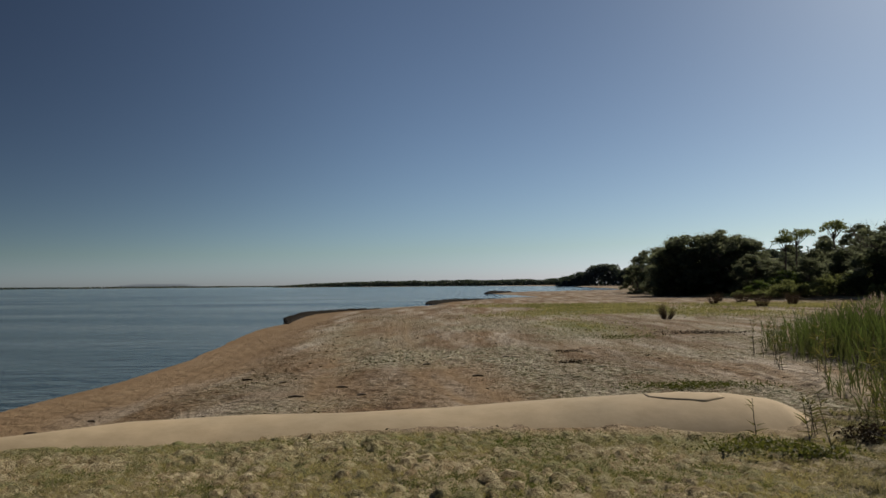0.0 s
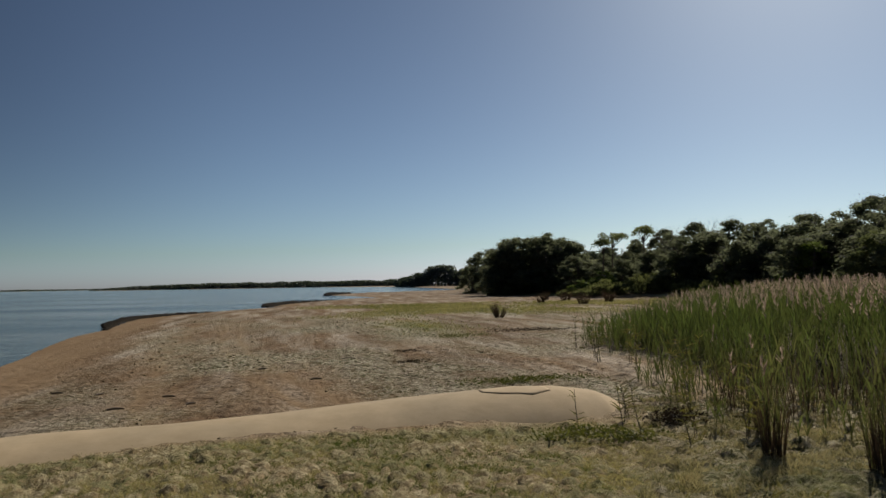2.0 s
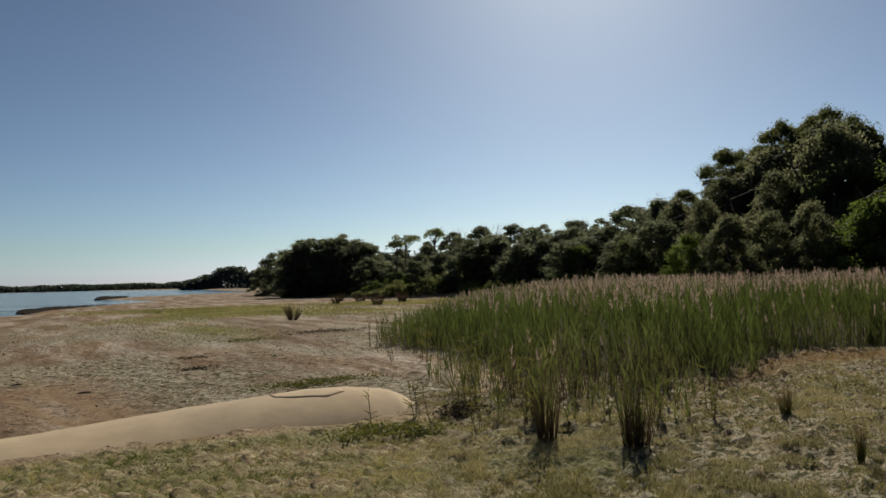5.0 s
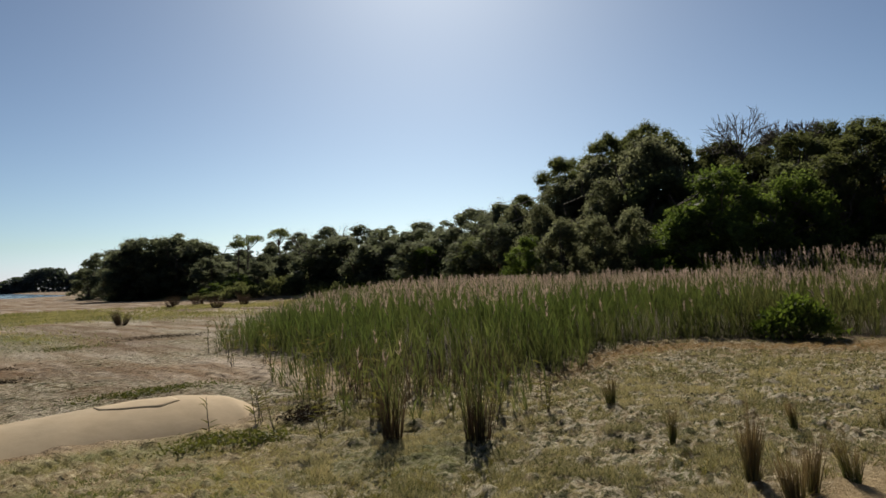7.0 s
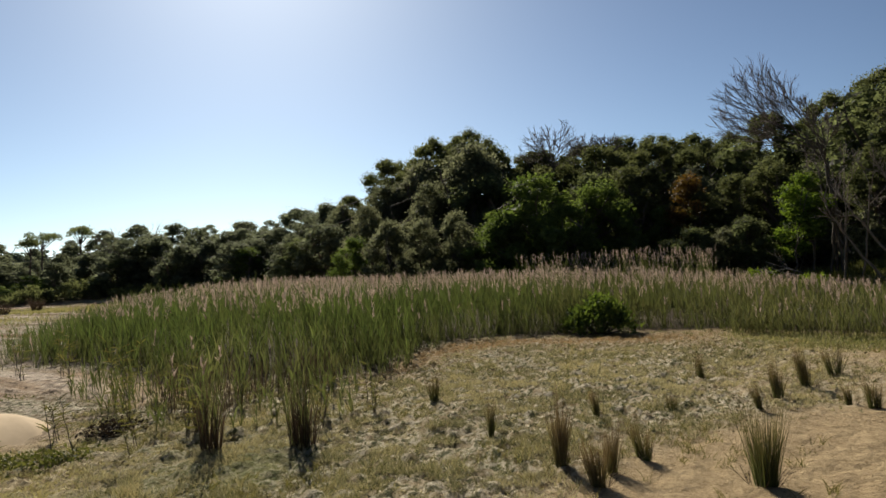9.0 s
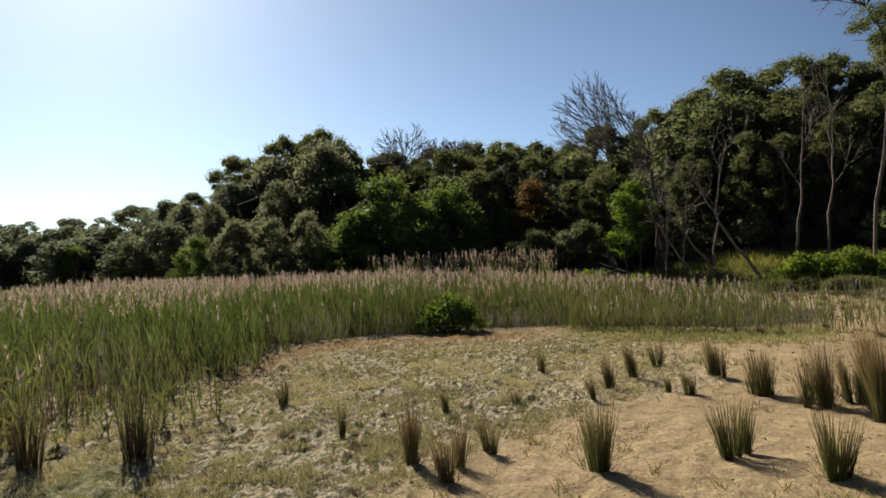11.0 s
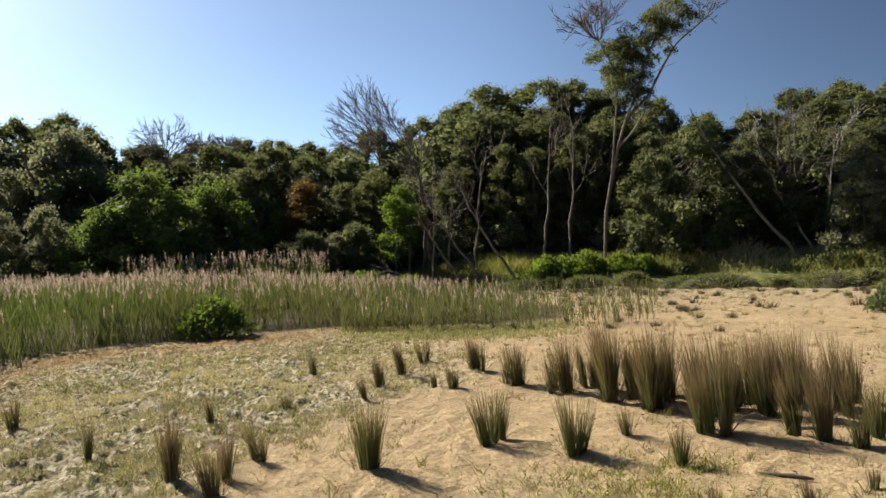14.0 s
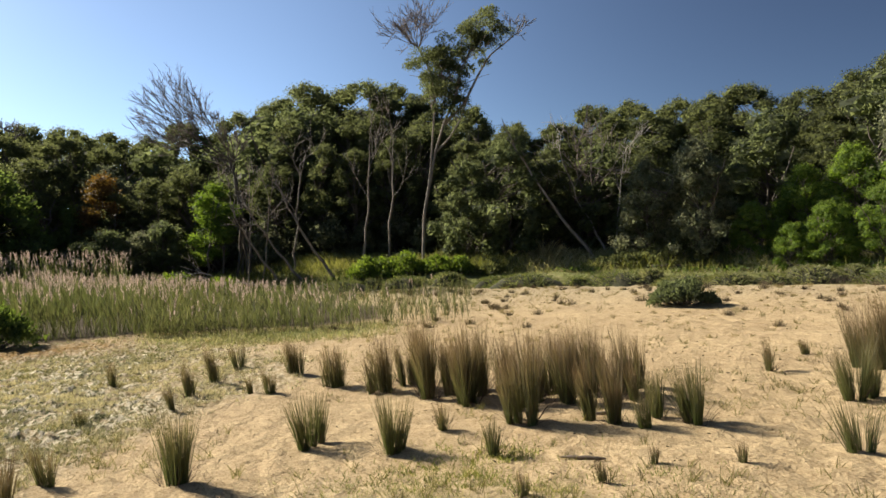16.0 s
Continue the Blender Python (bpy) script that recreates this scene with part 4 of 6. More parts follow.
def fan_tree():
    """A dead tree whose limbs fan out over the wood."""
    r = np.random.default_rng(70)
    az, dist = 87.4, 34.0
    x, y = dist * math.sin(radians(az)), dist * math.cos(radians(az))
    side = np.array((math.cos(radians(az)), -math.sin(radians(az)), 0))
    deep = np.array((math.sin(radians(az)), math.cos(radians(az)), 0))
    th = thing("bare_tree", pose(x, y, ground_z(x, y) - 0.1), "leafless grey tree leaning out with a fan of twigs", "tree", "bare trees")
    wood, twigs = Soup(), Soup()
    lift = EYE - ground_z(x, y)
    for k in range(4):
        foot = side * 0.22 * (k - 1.5) + deep * 0.2 * (k % 2)
        crotch = side * (-0.25 - 0.12 * k) + np.array((0, 0, lift + 4.6 + 0.3 * k))
        wood.add(*tube(curve_path(foot, crotch, side * 0.3, 10, r), np.linspace(0.07, 0.04, 10), 7))
    # where each limb ends: across and above the eye
    for s, z in ((-4.5, 6.3), (-4.4, 6.7), (-4.3, 7.1), (-4.05, 7.5), (-3.8, 7.9), (-3.5, 8.2), (-3.1, 8.5), (-2.7, 8.5), (-2.3, 8.3), (-1.3, 7.3), (-0.9, 7.0), (-0.1, 6.6), (0.3, 6.2)):
        start = side * r.uniform(-0.6, -0.25) + np.array((0, 0, lift + r.uniform(4.4, 5.3)))
        end = side * s + deep * r.normal() * 0.5 + np.array((0, 0, lift + z))
        length = float(np.linalg.norm(end - start))
        p = curve_path(start, start + (end - start) * 0.88, side * 0.1 + np.array((0, 0, -0.16)), 12, r)
        wood.add(*tube(p, np.linspace(0.03, 0.012, 12), 6))
        for k in range(5, 12):
            for _ in range(2):
                branch_out(twigs, p[k], unit(p[k] - p[k - 1]) + r.normal(size=3) * 0.16 + (0, 0, 0.05), length * r.uniform(0.13, 0.21), 0.011, 2, r, 0.15, 0.06)
    trunk = part("trunk", wood.mesh("trunk", BARK, True), th)
    part("twig_fan", twigs.mesh("twig_fan", TWIG), trunk, "fan of fine grey twigs")


fan_tree()


def head_tree(az, dist, el_fork, el_top, half, seed):
    """A leafless tree whose rounded head of fine twigs stands over the wood."""
    r = np.random.default_rng(seed)
    x, y = dist * math.sin(radians(az)), dist * math.cos(radians(az))
    side = np.array((math.cos(radians(az)), -math.sin(radians(az)), 0))
    deep = np.array((math.sin(radians(az)), math.cos(radians(az)), 0))
    base = ground_z(x, y) - 0.1
    low, top = (EYE + dist * math.tan(radians(e)) - base for e in (el_fork, el_top))
    th = thing("bare_tree", pose(x, y, base), "leafless tree with a rounded head of fine twigs", "tree", "bare trees")
    wood, twigs = Soup(), Soup()
    fork = np.array((0.0, 0.0, low))
    wood.add(*tube(curve_path((0, 0, 0), fork, (0.3, 0, 0), 10, r), np.linspace(0.13, 0.06, 10), 7))
    for k in range(15):
        a = radians(-72 + 144 * k / 14 + r.normal() * 5)
        reach = (top - low) * r.uniform(0.6, 0.88)
        d = side * math.sin(a) * half / (top - low) * 1.7 + deep * r.normal() * 0.35 + np.array((0, 0, math.cos(a)))
        p = curve_path(fork - (0, 0, 0.4 * r.random()), fork + d * reach, (0, 0, 0.12), 8, r)
        wood.add(*tube(p, np.linspace(0.032, 0.016, 8), 5))
        for j in range(3, 8):
            for _ in range(2):
                branch_out(twigs, p[j], unit(p[j] - p[j - 1]) + r.normal(size=3) * 0.6, (top - low) * r.uniform(0.14, 0.26), 0.016, 1, r, 0.4, 0.1)
    trunk = part("trunk", wood.mesh("trunk", BARK, True), th)
    part("twig_head", twigs.mesh("twig_head", TWIG), trunk, "rounded head of fine grey twigs")


THIN[0] = 0.014
head_tree(66.6, 45.0, 8.8, 12.1, 1.5, 71)
head_tree(69.4, 46.0, 9.3, 10.9, 0.9, 72)
head_tree(71.0, 46.0, 9.6, 11.0, 0.7, 73)
THIN[0] = 0.011
bare_tree(88.8, 35.5, 6.2, (-0.3, 1.0), 9, "leafless grey tree with thin upright twigs", 4, 0.08, 0.42)
THIN[0] = 0.012
bare_tree(34.3, 72.0, 7.4, (0.1, 1.0), 14, "leafless pale tree over the far wood", 4, 0.10, 0.36)
bare_tree(31.5, 74.0, 7.0, (0.0, 1.0), 15, "leafless pale tree over the far wood", 4, 0.10, 0.36)
THIN[0] = 0.013
bare_tree(115.5, 33.0, 7.0, (-0.15, 1.0), 17, "leafless pale grey tree between green crowns", 4, 0.10, 0.34)


def leaning_trunk(az, dist, tall, over, seed, radius=0.1, label="bare grey trunk leaning in front of the dark wood", mat=None, twigs=0.22):
    r = np.random.default_rng(seed)
    x, y = dist * math.sin(radians(az)), dist * math.cos(radians(az))
    th = thing("leaning_trunk", pose(x, y, ground_z(x, y) - 0.1), label, "tree trunk", "leaning trunks")
    side = np.array((math.cos(radians(az)), -math.sin(radians(az)), 0))
    p = curve_path((0, 0, 0), side * over + (0, 0, tall), side * over * 0.15 + (0, 0, 0.0), 10, r)
    wood = Soup().add(*tube(p, np.linspace(radius, radius * 0.35, 10), 7))
    for k in (5, 7, 8, 9):
        branch_out(wood, p[k], unit(p[k] - p[k - 1]) + r.normal(size=3) * 0.4, tall * twigs, radius * 0.3, 2, r, 0.5, 0.2)
    part("trunk", wood.mesh("trunk", mat or PALE_BARK, True), th)


leaning_trunk(95.0, 30.6, 4.6, -2.6, 31, 0.075, twigs=0.12)
leaning_trunk(92.5, 30.8, 3.6, -2.6, 32, 0.07, twigs=0.12)
leaning_trunk(90.4, 30.8, 3.2, -2.0, 44, 0.06, twigs=0.15)
leaning_trunk(117.4, 31.8, 5.0, -2.0, 41, 0.055, "bleached dead trunk leaning among green crowns", DEAD)
leaning_trunk(117.8, 32.0, 4.6, 0.6, 42, 0.045, "bleached dead trunk among green crowns", DEAD)
leaning_trunk(116.4, 30.6, 5.9, -3.6, 33, 0.085, twigs=0.07)
leaning_trunk(87.7, 31.5, 4.4, 0.15, 34, 0.05)
leaning_trunk(88.8, 31.6, 4.2, 0.35, 35, 0.05)
leaning_trunk(97.0, 33.0, 6.0, 0.5, 36, 0.07)
leaning_trunk(99.2, 33.4, 6.4, 0.3, 38, 0.07)
leaning_trunk(91.2, 33.0, 5.4, 0.5, 39, 0.06)


def fallen_branch(az, dist, length, seed):
    r = np.random.default_rng(seed)
    x, y = dist * math.sin(radians(az)), dist * math.cos(radians(az))
    side = np.array((math.cos(radians(az)), -math.sin(radians(az)), 0))
    th = thing("fallen_branch", pose(x, y, ground_z(x, y) + 0.05), "bleached white fallen branch lying on the bank", "branch", "fallen branches")
    wood = Soup()
    branch_out(wood, (0, 0, 0), -side + np.array((0, 0, 0.26)), length * 0.45, 0.055, 3, r, 0.26, -0.03)
    part("branched_wood", wood.mesh("branched_wood", DEAD, True), th)


fallen_branch(87.0, 30.6, 3.6, 3)
fallen_branch(88.3, 30.8, 4.0, 5)
fallen_branch(85.6, 30.9, 3.0, 8)


def fallen_log(az_a, az_b, dist, radius, seed):
    r = np.random.default_rng(seed)
    ends = [np.array((dist * math.sin(radians(a)), dist * math.cos(radians(a)))) for a in (az_a, az_b)]
    p = curve_path((*ends[0], ground_z(*ends[0]) + radius * 1.6), (*ends[1], ground_z(*ends[1]) + radius * 1.6), (0, 0, 0.05), 10, r)
    ob = new("fallen_log", raw("fallen_log", *tube(p, radius * np.linspace(1.0, 0.6, 10), 8), DARK_WOOD, None, True))
    tagged(ob, "thin dark fallen log lying along the grassy bank", "log")


fallen_log(120.6, 124.8, 27.6, 0.07, 4)


def tall_gum():
    """The tall gum with a sinuous trunk, a tufted open crown and a dead top."""
    r = np.random.default_rng(77)
    az, dist = 102.0, 32.0
    x, y = dist * math.sin(radians(az)), dist * math.cos(radians(az))
    side = np.array((math.cos(radians(az)), -math.sin(radians(az)), 0))
    deep = np.array((math.sin(radians(az)), math.cos(radians(az)), 0))
    th = thing("tall_gum_tree", pose(x, y, ground_z(x, y) - 0.1), "tall slender gum tree with a sinuous pale trunk and tufted crown", "tree")

    def P(s, z, d=0.0):
        return side * s * 1.1 + deep * d + np.array((0, 0, z * 1.06))

    wood, twigs, crown = Soup(), Soup(), Soup()
    main = np.array([P(0, 0), P(0.05, 1.2), P(0.12, 2.4), P(0.4, 3.8), P(0.7, 5.2), P(1.1, 6.5), P(1.6, 7.5), P(1.9, 8.4)])
    second = np.array([P(0.1, 2.4), P(0.45, 4.2), P(0.6, 5.8), P(0.75, 7.2), P(0.9, 8.6)])
    right = np.array([P(1.1, 6.5), P(2.0, 7.3), P(2.6, 8.5), P(3.2, 9.5), P(4.1, 10.2)])
    up = np.array([P(1.6, 7.5), P(1.9, 8.8), P(2.4, 9.8), P(3.0, 10.7)])
    dead = np.array([P(0.8, 8.2), P(0.5, 9.1), P(0.15, 9.9)])
    low_r = np.array([P(0.7, 5.2), P(1.3, 5.8), P(1.8, 6.6), P(2.2, 7.6)])
    for p, a, b in ((main, 0.078, 0.045), (second, 0.055, 0.032), (right, 0.075, 0.03), (up, 0.07, 0.03), (dead, 0.05, 0.03), (low_r, 0.05, 0.025)):
        t = np.linspace(0, 1, 4 * len(p))
        q = np.stack([np.interp(t, np.linspace(0, 1, len(p)), p[:, k]) for k in range(3)], 1)
        q[1:-1] = (q[:-2] + 2 * q[1:-1] + q[2:]) / 4
        wood.add(*tube(q, np.linspace(a, b, len(q)), 8))
    for k in range(16):
        branch_out(twigs, dead[2], P(-1.5 + 0.15 * k, 1.0, r.normal() * 0.5), 1.15 * r.uniform(0.7, 1.15), 0.022, 3, r, 0.42, 0.1)
    for k in range(3):
        branch_out(wood, right[-1], P(0.2 + 0.3 * k, 0.6, r.normal() * 0.3), 0.6, 0.02, 3, r, 0.4, 0.1)
    for s, z, n, rad in ((0.7, 8.5, 18, 1.25), (1.2, 9.2, 16, 1.1), (0.6, 7.9, 10, 0.9), (1.8, 8.9, 9, 0.9), (2.9, 10.5, 13, 0.9), (2.3, 10.0, 9, 0.8), (3.6, 10.7, 6, 0.6), (1.2, 7.2, 5, 0.7), (0.9, 9.7, 4, 0.5), (1.9, 7.4, 3, 0.5)):
        for _ in range(n):
            c = P(s, z) + r.normal(size=3) * rad * (0.55, 0.55, 0.4)
            crown.add(*clump(c, 0.46 * r.uniform(0.7, 1.3), 330, 0.105, 0.042, r, 0.8, 0.4))
            branch_out(wood, P(s * 0.8 + 0.15, z - 0.8), c - P(s * 0.8 + 0.15, z - 0.8), float(np.linalg.norm(c - P(s * 0.8 + 0.15, z - 0.8))), 0.02, 0, r)
    trunk = part("trunk", wood.mesh("trunk", PALE_BARK, True), th)
    part("dead_head", twigs.mesh("dead_head", TWIG), trunk, "dead bare twigs at the top")
    part("crown", crown.mesh("crown", LEAF_MID), th)


tall_gum()


def umbrella_tree(az, dist, tall, wide, seed, mat):
    r = np.random.default_rng(seed)
    x, y = dist * math.sin(radians(az)), dist * math.cos(radians(az))
    th = thing("umbrella_tree", pose(x, y, ground_z(x, y) - 0.1), "slender tree with a flat umbrella crown against the sky", "tree", "umbrella trees")
    wood, crown = Soup(), Soup()
    head = np.array((0.2, 0.1, tall - 0.9))
    wood.add(*tube(curve_path((0, 0, 0), head, (0.3, 0, 0), 9, r), np.linspace(0.14, 0.06, 9), 7))
    for k in range(9):
        a = r.uniform(0, 2 * np.pi)
        q = head + (math.cos(a) * wide / 2 * r.random() ** 0.5, math.sin(a) * wide / 2 * r.random() ** 0.5, 0.1 + 0.6 * r.random())
        wood.add(*tube(curve_path(head - (0, 0, 0.8), q, (0, 0, 0), 5, r), np.linspace(0.05, 0.02, 5), 5))
        crown.add(*clump(q, 0.6, 90, 0.24, 0.1, r, 0.7))
    part("trunk", wood.mesh("trunk", BARK, True), th)
    part("crown", crown.mesh("crown", mat), th)


umbrella_tree(26.4, 80, 6.6, 3.4, 3, LEAF_DARK)
umbrella_tree(25.7, 80, 6.0, 2.0, 5, LEAF_DARK)
umbrella_tree(28.9, 76, 6.9, 1.9, 4, LEAF_DARK)


def low_bush(x, y, tall, wide, seed, mat, label, leaf=0.11, n=2600, group=""):
    r = np.random.default_rng(seed)
    th = thing("low_bush", pose(x, y, ground_z(x, y) - 0.03), label, "bush", group)
    wood, crown = Soup(), Soup()
    for k in range(36):
        a, q = r.uniform(0, 2 * np.pi), r.random() ** 0.5
        c = np.array((math.cos(a) * q * wide * 0.42, math.sin(a) * q * wide * 0.4, tall * (0.1 + 0.64 * (1 - q * q) * r.uniform(0.45, 1.0))))
        wood.add(*tube(curve_path((c[0] * 0.3, c[1] * 0.3, 0), c, (0, 0, 0), 5, r), np.linspace(0.02, 0.006, 5), 5))
        crown.add(*clump(c, tall * 0.27, n // 36, leaf, leaf * 0.42, r, 0.85, -0.3))
    part("branched_stem", wood.mesh("branched_stem", BARK, True), th)
    part("foliage", crown.mesh("foliage", mat), th)


low_bush(16.6, 6.1, 1.25, 1.7, 1, LEAF_BUSH, "fresh green bush at the front of the reed bed", 0.13)
low_bush(15.3, -9.9, 0.85, 1.75, 2, LEAF_DARK, "dense dark green low bush on bare sand", 0.075, 11000)
for k, (az, d, h, w) in enumerate(((97.0, 30.4, 1.2, 1.7), (98.8, 30.6, 1.3, 1.8), (100.6, 30.3, 1.4, 1.8), (103.2, 30.0, 1.05, 1.7), (104.9, 29.8, 0.95, 1.4), (82.0, 30.5, 1.5, 2.2), (80.2, 30.8, 1.2, 1.8), (85.6, 30.2, 1.3, 1.8))):
    low_bush(d * math.sin(radians(az)), d * math.cos(radians(az)), h, w, 10 + k, LEAF_FRESH, "rounded bright green bush on the grassy bank", 0.13, 2200, "bushes on the bank")
for k, (az, d, h, w) in enumerate(((119.0, 28.6, 0.9, 2.4), (122.2, 28.8, 1.3, 2.8), (125.3, 28.2, 0.9, 2.0), (116.8, 29.2, 0.6, 1.4), (107.6, 29.8, 0.7, 1.8))):
    low_bush(d * math.sin(radians(az)), d * math.cos(radians(az)), h, w, 30 + k, LEAF_MID, "low olive scrub along the top of the bank", 0.12, 2200, "scrub on the bank")


for k, (az, d, h, w) in enumerate(((24.6, 72, 1.3, 4.2), (25.9, 70, 1.9, 4.4), (27.3, 69, 1.5, 3.6), (28.9, 67, 2.1, 4.2), (30.4, 66, 1.6, 3.4), (32.2, 63, 1.4, 3.6), (34.5, 60, 1.8, 4.0), (37.0, 57, 1.5, 3.4), (22.9, 76, 0.9, 3.2), (31.2, 70, 2.4, 4.4), (39.2, 54, 1.9, 3.6))):
    low_bush(d * math.sin(radians(az)), d * math.cos(radians(az)), h, w, 50 + k, LEAF_MID, "olive scrub bush on the far dune", 0.24, 1500, "scrub on the dune")


# ---- reeds ----
def reed_stalks(x, y, tall, soup, plumes, r, leaves=6, plume_share=0.7, dry=0.0):
    n = len(x)
    faded = 0.35 * smooth_step(-0.1, 0.7, wave(x, y, 1.7)) + 0.12 + 0.45 * smooth_step(56, 76, np.degrees(np.arctan2(x, y)))
    base = np.stack([x, y, height(x, y) - 0.03], -1)
    way = unit(np.concatenate([r.normal(size=(n, 2)) * 0.06 + (0.01, 0.03), np.ones((n, 1))], 1))
    soup.add(*blades(base, way, tall, 0.011, 0.06, r, 0.9, 0.3))
    for k in range(leaves):
        u = (0.12 + 0.72 * (k + r.random(n)) / leaves)[:, None]
        a = r.uniform(0, 2 * np.pi, n)
        lay = r.uniform(0.06, 0.34, n)
        w = unit(np.stack([np.cos(a) * lay, np.sin(a) * lay + 0.04, np.ones(n)], -1))
        V, F, C = blades(base + way * tall[:, None] * u, w, r.uniform(0.32, 0.62, n) * np.clip(tall / 1.4, 0.5, 1), r.uniform(0.012, 0.02, n), r.uniform(0.1, 0.55, n), r, 0.0, 0.3)
        C[:, 1] = np.clip(C[:, 1] + dry + np.repeat(np.clip(0.8 - 1.9 * u[:, 0], 0, 1) + faded, 6), 0, 1)
        soup.add(V, F, C)
    share = np.broadcast_to(plume_share, n)
    has = r.random(n) < share
    m = int(has.sum())
    tip = base[has] + way[has] * tall[has][:, None] * 0.92
    nod = r.normal(size=(m, 2)) * 0.1 + (0.03, 0.1)
    for k in range(12):
        w = unit(np.concatenate([nod + r.normal(size=(m, 2)) * 0.36, np.ones((m, 1))], 1))
        plumes.add(*leaf_cards(tip + way[has] * r.uniform(-0.08, 0.16, (m, 1)), w, r.uniform(0.06, 0.15, m), r.uniform(0.014, 0.028, m), r, 0.0, True))


for k, (az, d, h, w) in enumerate(((82.4, 30.4, 1.5, 1.7), (80.9, 30.8, 1.2, 1.3), (84.6, 30.2, 0.9, 1.5), (78.6, 31.2, 1.3, 1.4))):
    low_bush(d * math.sin(radians(az)), d * math.cos(radians(az)), h, w, 70 + k, LEAF_LUSH, "low fresh green bush behind the reeds", 0.1, 2600, "bushes behind the reeds")


def build_reeds():
    r = np.random.default_rng(8)
    soup, plumes = Soup(), Soup()
    lo, hi = REED_POLY.min(0), REED_POLY.max(0)
    n = int((hi - lo).prod() * 40)
    x, y = r.uniform(lo[0], hi[0], n), r.uniform(lo[1], hi[1], n)
    ok = inside(x, y, REED_POLY)
    x, y = x[ok], y[ok]
    e = edge_gap(x, y, REED_POLY)
    dens = np.where(e < 0.9, 0.2 + 0.65 * e, np.where(e < 2.5, 0.85, np.where(e < 5, 0.5, 0.24))) * (0.75 + 0.35 * wave(x, y, 1.2))
    az = np.degrees(np.arctan2(x, y))
    dens = dens * np.interp(az, (80, 89, 95, 99), (1, 0.6, 0.2, 0.04)) * np.where((e < 1.6) & (az < 50), 0.62, 1.0)
    keep = r.random(len(x)) < dens
    x, y, e, az = x[keep], y[keep], e[keep], az[keep]
    tall = (1.22 + 0.36 * smooth_step(0.2, 4, e)) * (1 + 0.07 * wave(x, y, 2.5)) * r.uniform(0.85, 1.1, len(x))
    tall = tall * np.interp(az, (20, 24, 29, 36, 44, 66, 74, 80, 88, 96), (0.55, 0.64, 0.78, 0.88, 1.0, 1.0, 0.92, 0.8, 0.62, 0.45))
    tall = tall * np.where(e < 0.9, r.uniform(0.6, 1.05, len(x)), 1.0)
    front = e < 5
    share = (0.12 + 0.75 * smooth_step(0.6, 3.6, e)) * np.interp(az, (24, 50), (0.2, 1))
    reed_stalks(x[front], y[front], tall[front], soup, plumes, r, 8, share[front])
    reed_stalks(x[~front], y[~front], tall[~front], soup, plumes, r, 2, 0.9)
    # dead growth round the feet of the outer reeds
    rim = e < 1.8
    bx, by = np.repeat(x[rim], 5) + r.normal(size=5 * rim.sum()) * 0.06, np.repeat(y[rim], 5) + r.normal(size=5 * rim.sum()) * 0.06
    m = len(bx)
    V, F, C = blades(np.stack([bx, by, height(bx, by) - 0.02], -1), unit(np.concatenate([r.normal(size=(m, 2)) * 0.16, np.ones((m, 1))], 1)), r.uniform(0.2, 0.8, m), 0.013, 0.2, r, 0.7, 0.35)
    soup.add(V, F, C)
    # thin stems that stray out over the sand beyond the bed
    m = 2400
    a, d = 80 + 26 * r.random(m) ** 1.8, 16.8 + 9 * r.random(m) ** 1.3
    x, y = d * np.sin(np.radians(a)), d * np.cos(np.radians(a))
    ok = 0.6 * wave(x, y, 1.5) + 0.6 * r.normal(size=m) > 0.1
    reed_stalks(x[ok], y[ok], r.uniform(0.35, 0.85, int(ok.sum())), soup, plumes, r, 5, 0.05, 0.05)
    # a taller stand at the back
    m = 500
    a, d = r.uniform(64, 79, m), r.uniform(28, 32, m)
    x, y = d * np.sin(np.radians(a)), d * np.cos(np.radians(a))
    reed_stalks(x, y, r.uniform(1.7, 2.5, m), soup, plumes, r, 4, 0.9)
    th = thing("reed_bed", pose(0, 0, 0), "dense green reed bed with pinkish-brown feathery plumes", "reeds", kind="stuff")
    part("reed_leaves", soup.mesh("reed_leaves", REED), th)
    part("plumes", plumes.mesh("plumes", PLUME), th, "pinkish-brown feathery seed heads")


build_reeds()


def reed_clump(x, y, tall, wide, count, seed, label="upright reed clump with a dark dead base", share=0.4):
    r = np.random.default_rng(seed)
    th = thing("reed_clump", pose(0, 0, 0), label, "reeds", "reed clumps before the bed")
    soup, plumes, dead = Soup(), Soup(), Soup()
    a, q = r.uniform(0, 2 * np.pi, count), r.random(count) ** 0.6
    px, py = x + np.cos(a) * q * wide, y + np.sin(a) * q * wide
    few = slice(0, max(5, count * 2 // 3))
    reed_stalks(px[few], py[few], tall * r.uniform(0.55, 1.1, count)[few], soup, plumes, r, 4, share * 0.2, 0.25)
    m = count * 7
    a, q = r.uniform(0, 2 * np.pi, m), r.random(m) ** 0.6
    b = np.stack([x + np.cos(a) * q * wide, y + np.sin(a) * q * wide, np.full(m, ground_z(x, y) - 0.03)], -1)
    w = unit(np.stack([np.cos(a) * 0.06, np.sin(a) * 0.06, np.ones(m)], -1) + r.normal(size=(m, 3)) * 0.05)
    dead.add(*blades(b, w, tall * r.uniform(0.3, 0.8, m), 0.008, 0.1, r, 0.2, 0.9))
    part("foliage", soup.mesh("foliage", REED), th)
    if plumes.n:
        tagged(part("seed_head", plumes.mesh("seed_head", PLUME), th, "brown seed heads"), kind="stuff")
    part("dead_foliage", dead.mesh("dead_foliage", DRY_RUSH), th, "dark brown dead stalks")


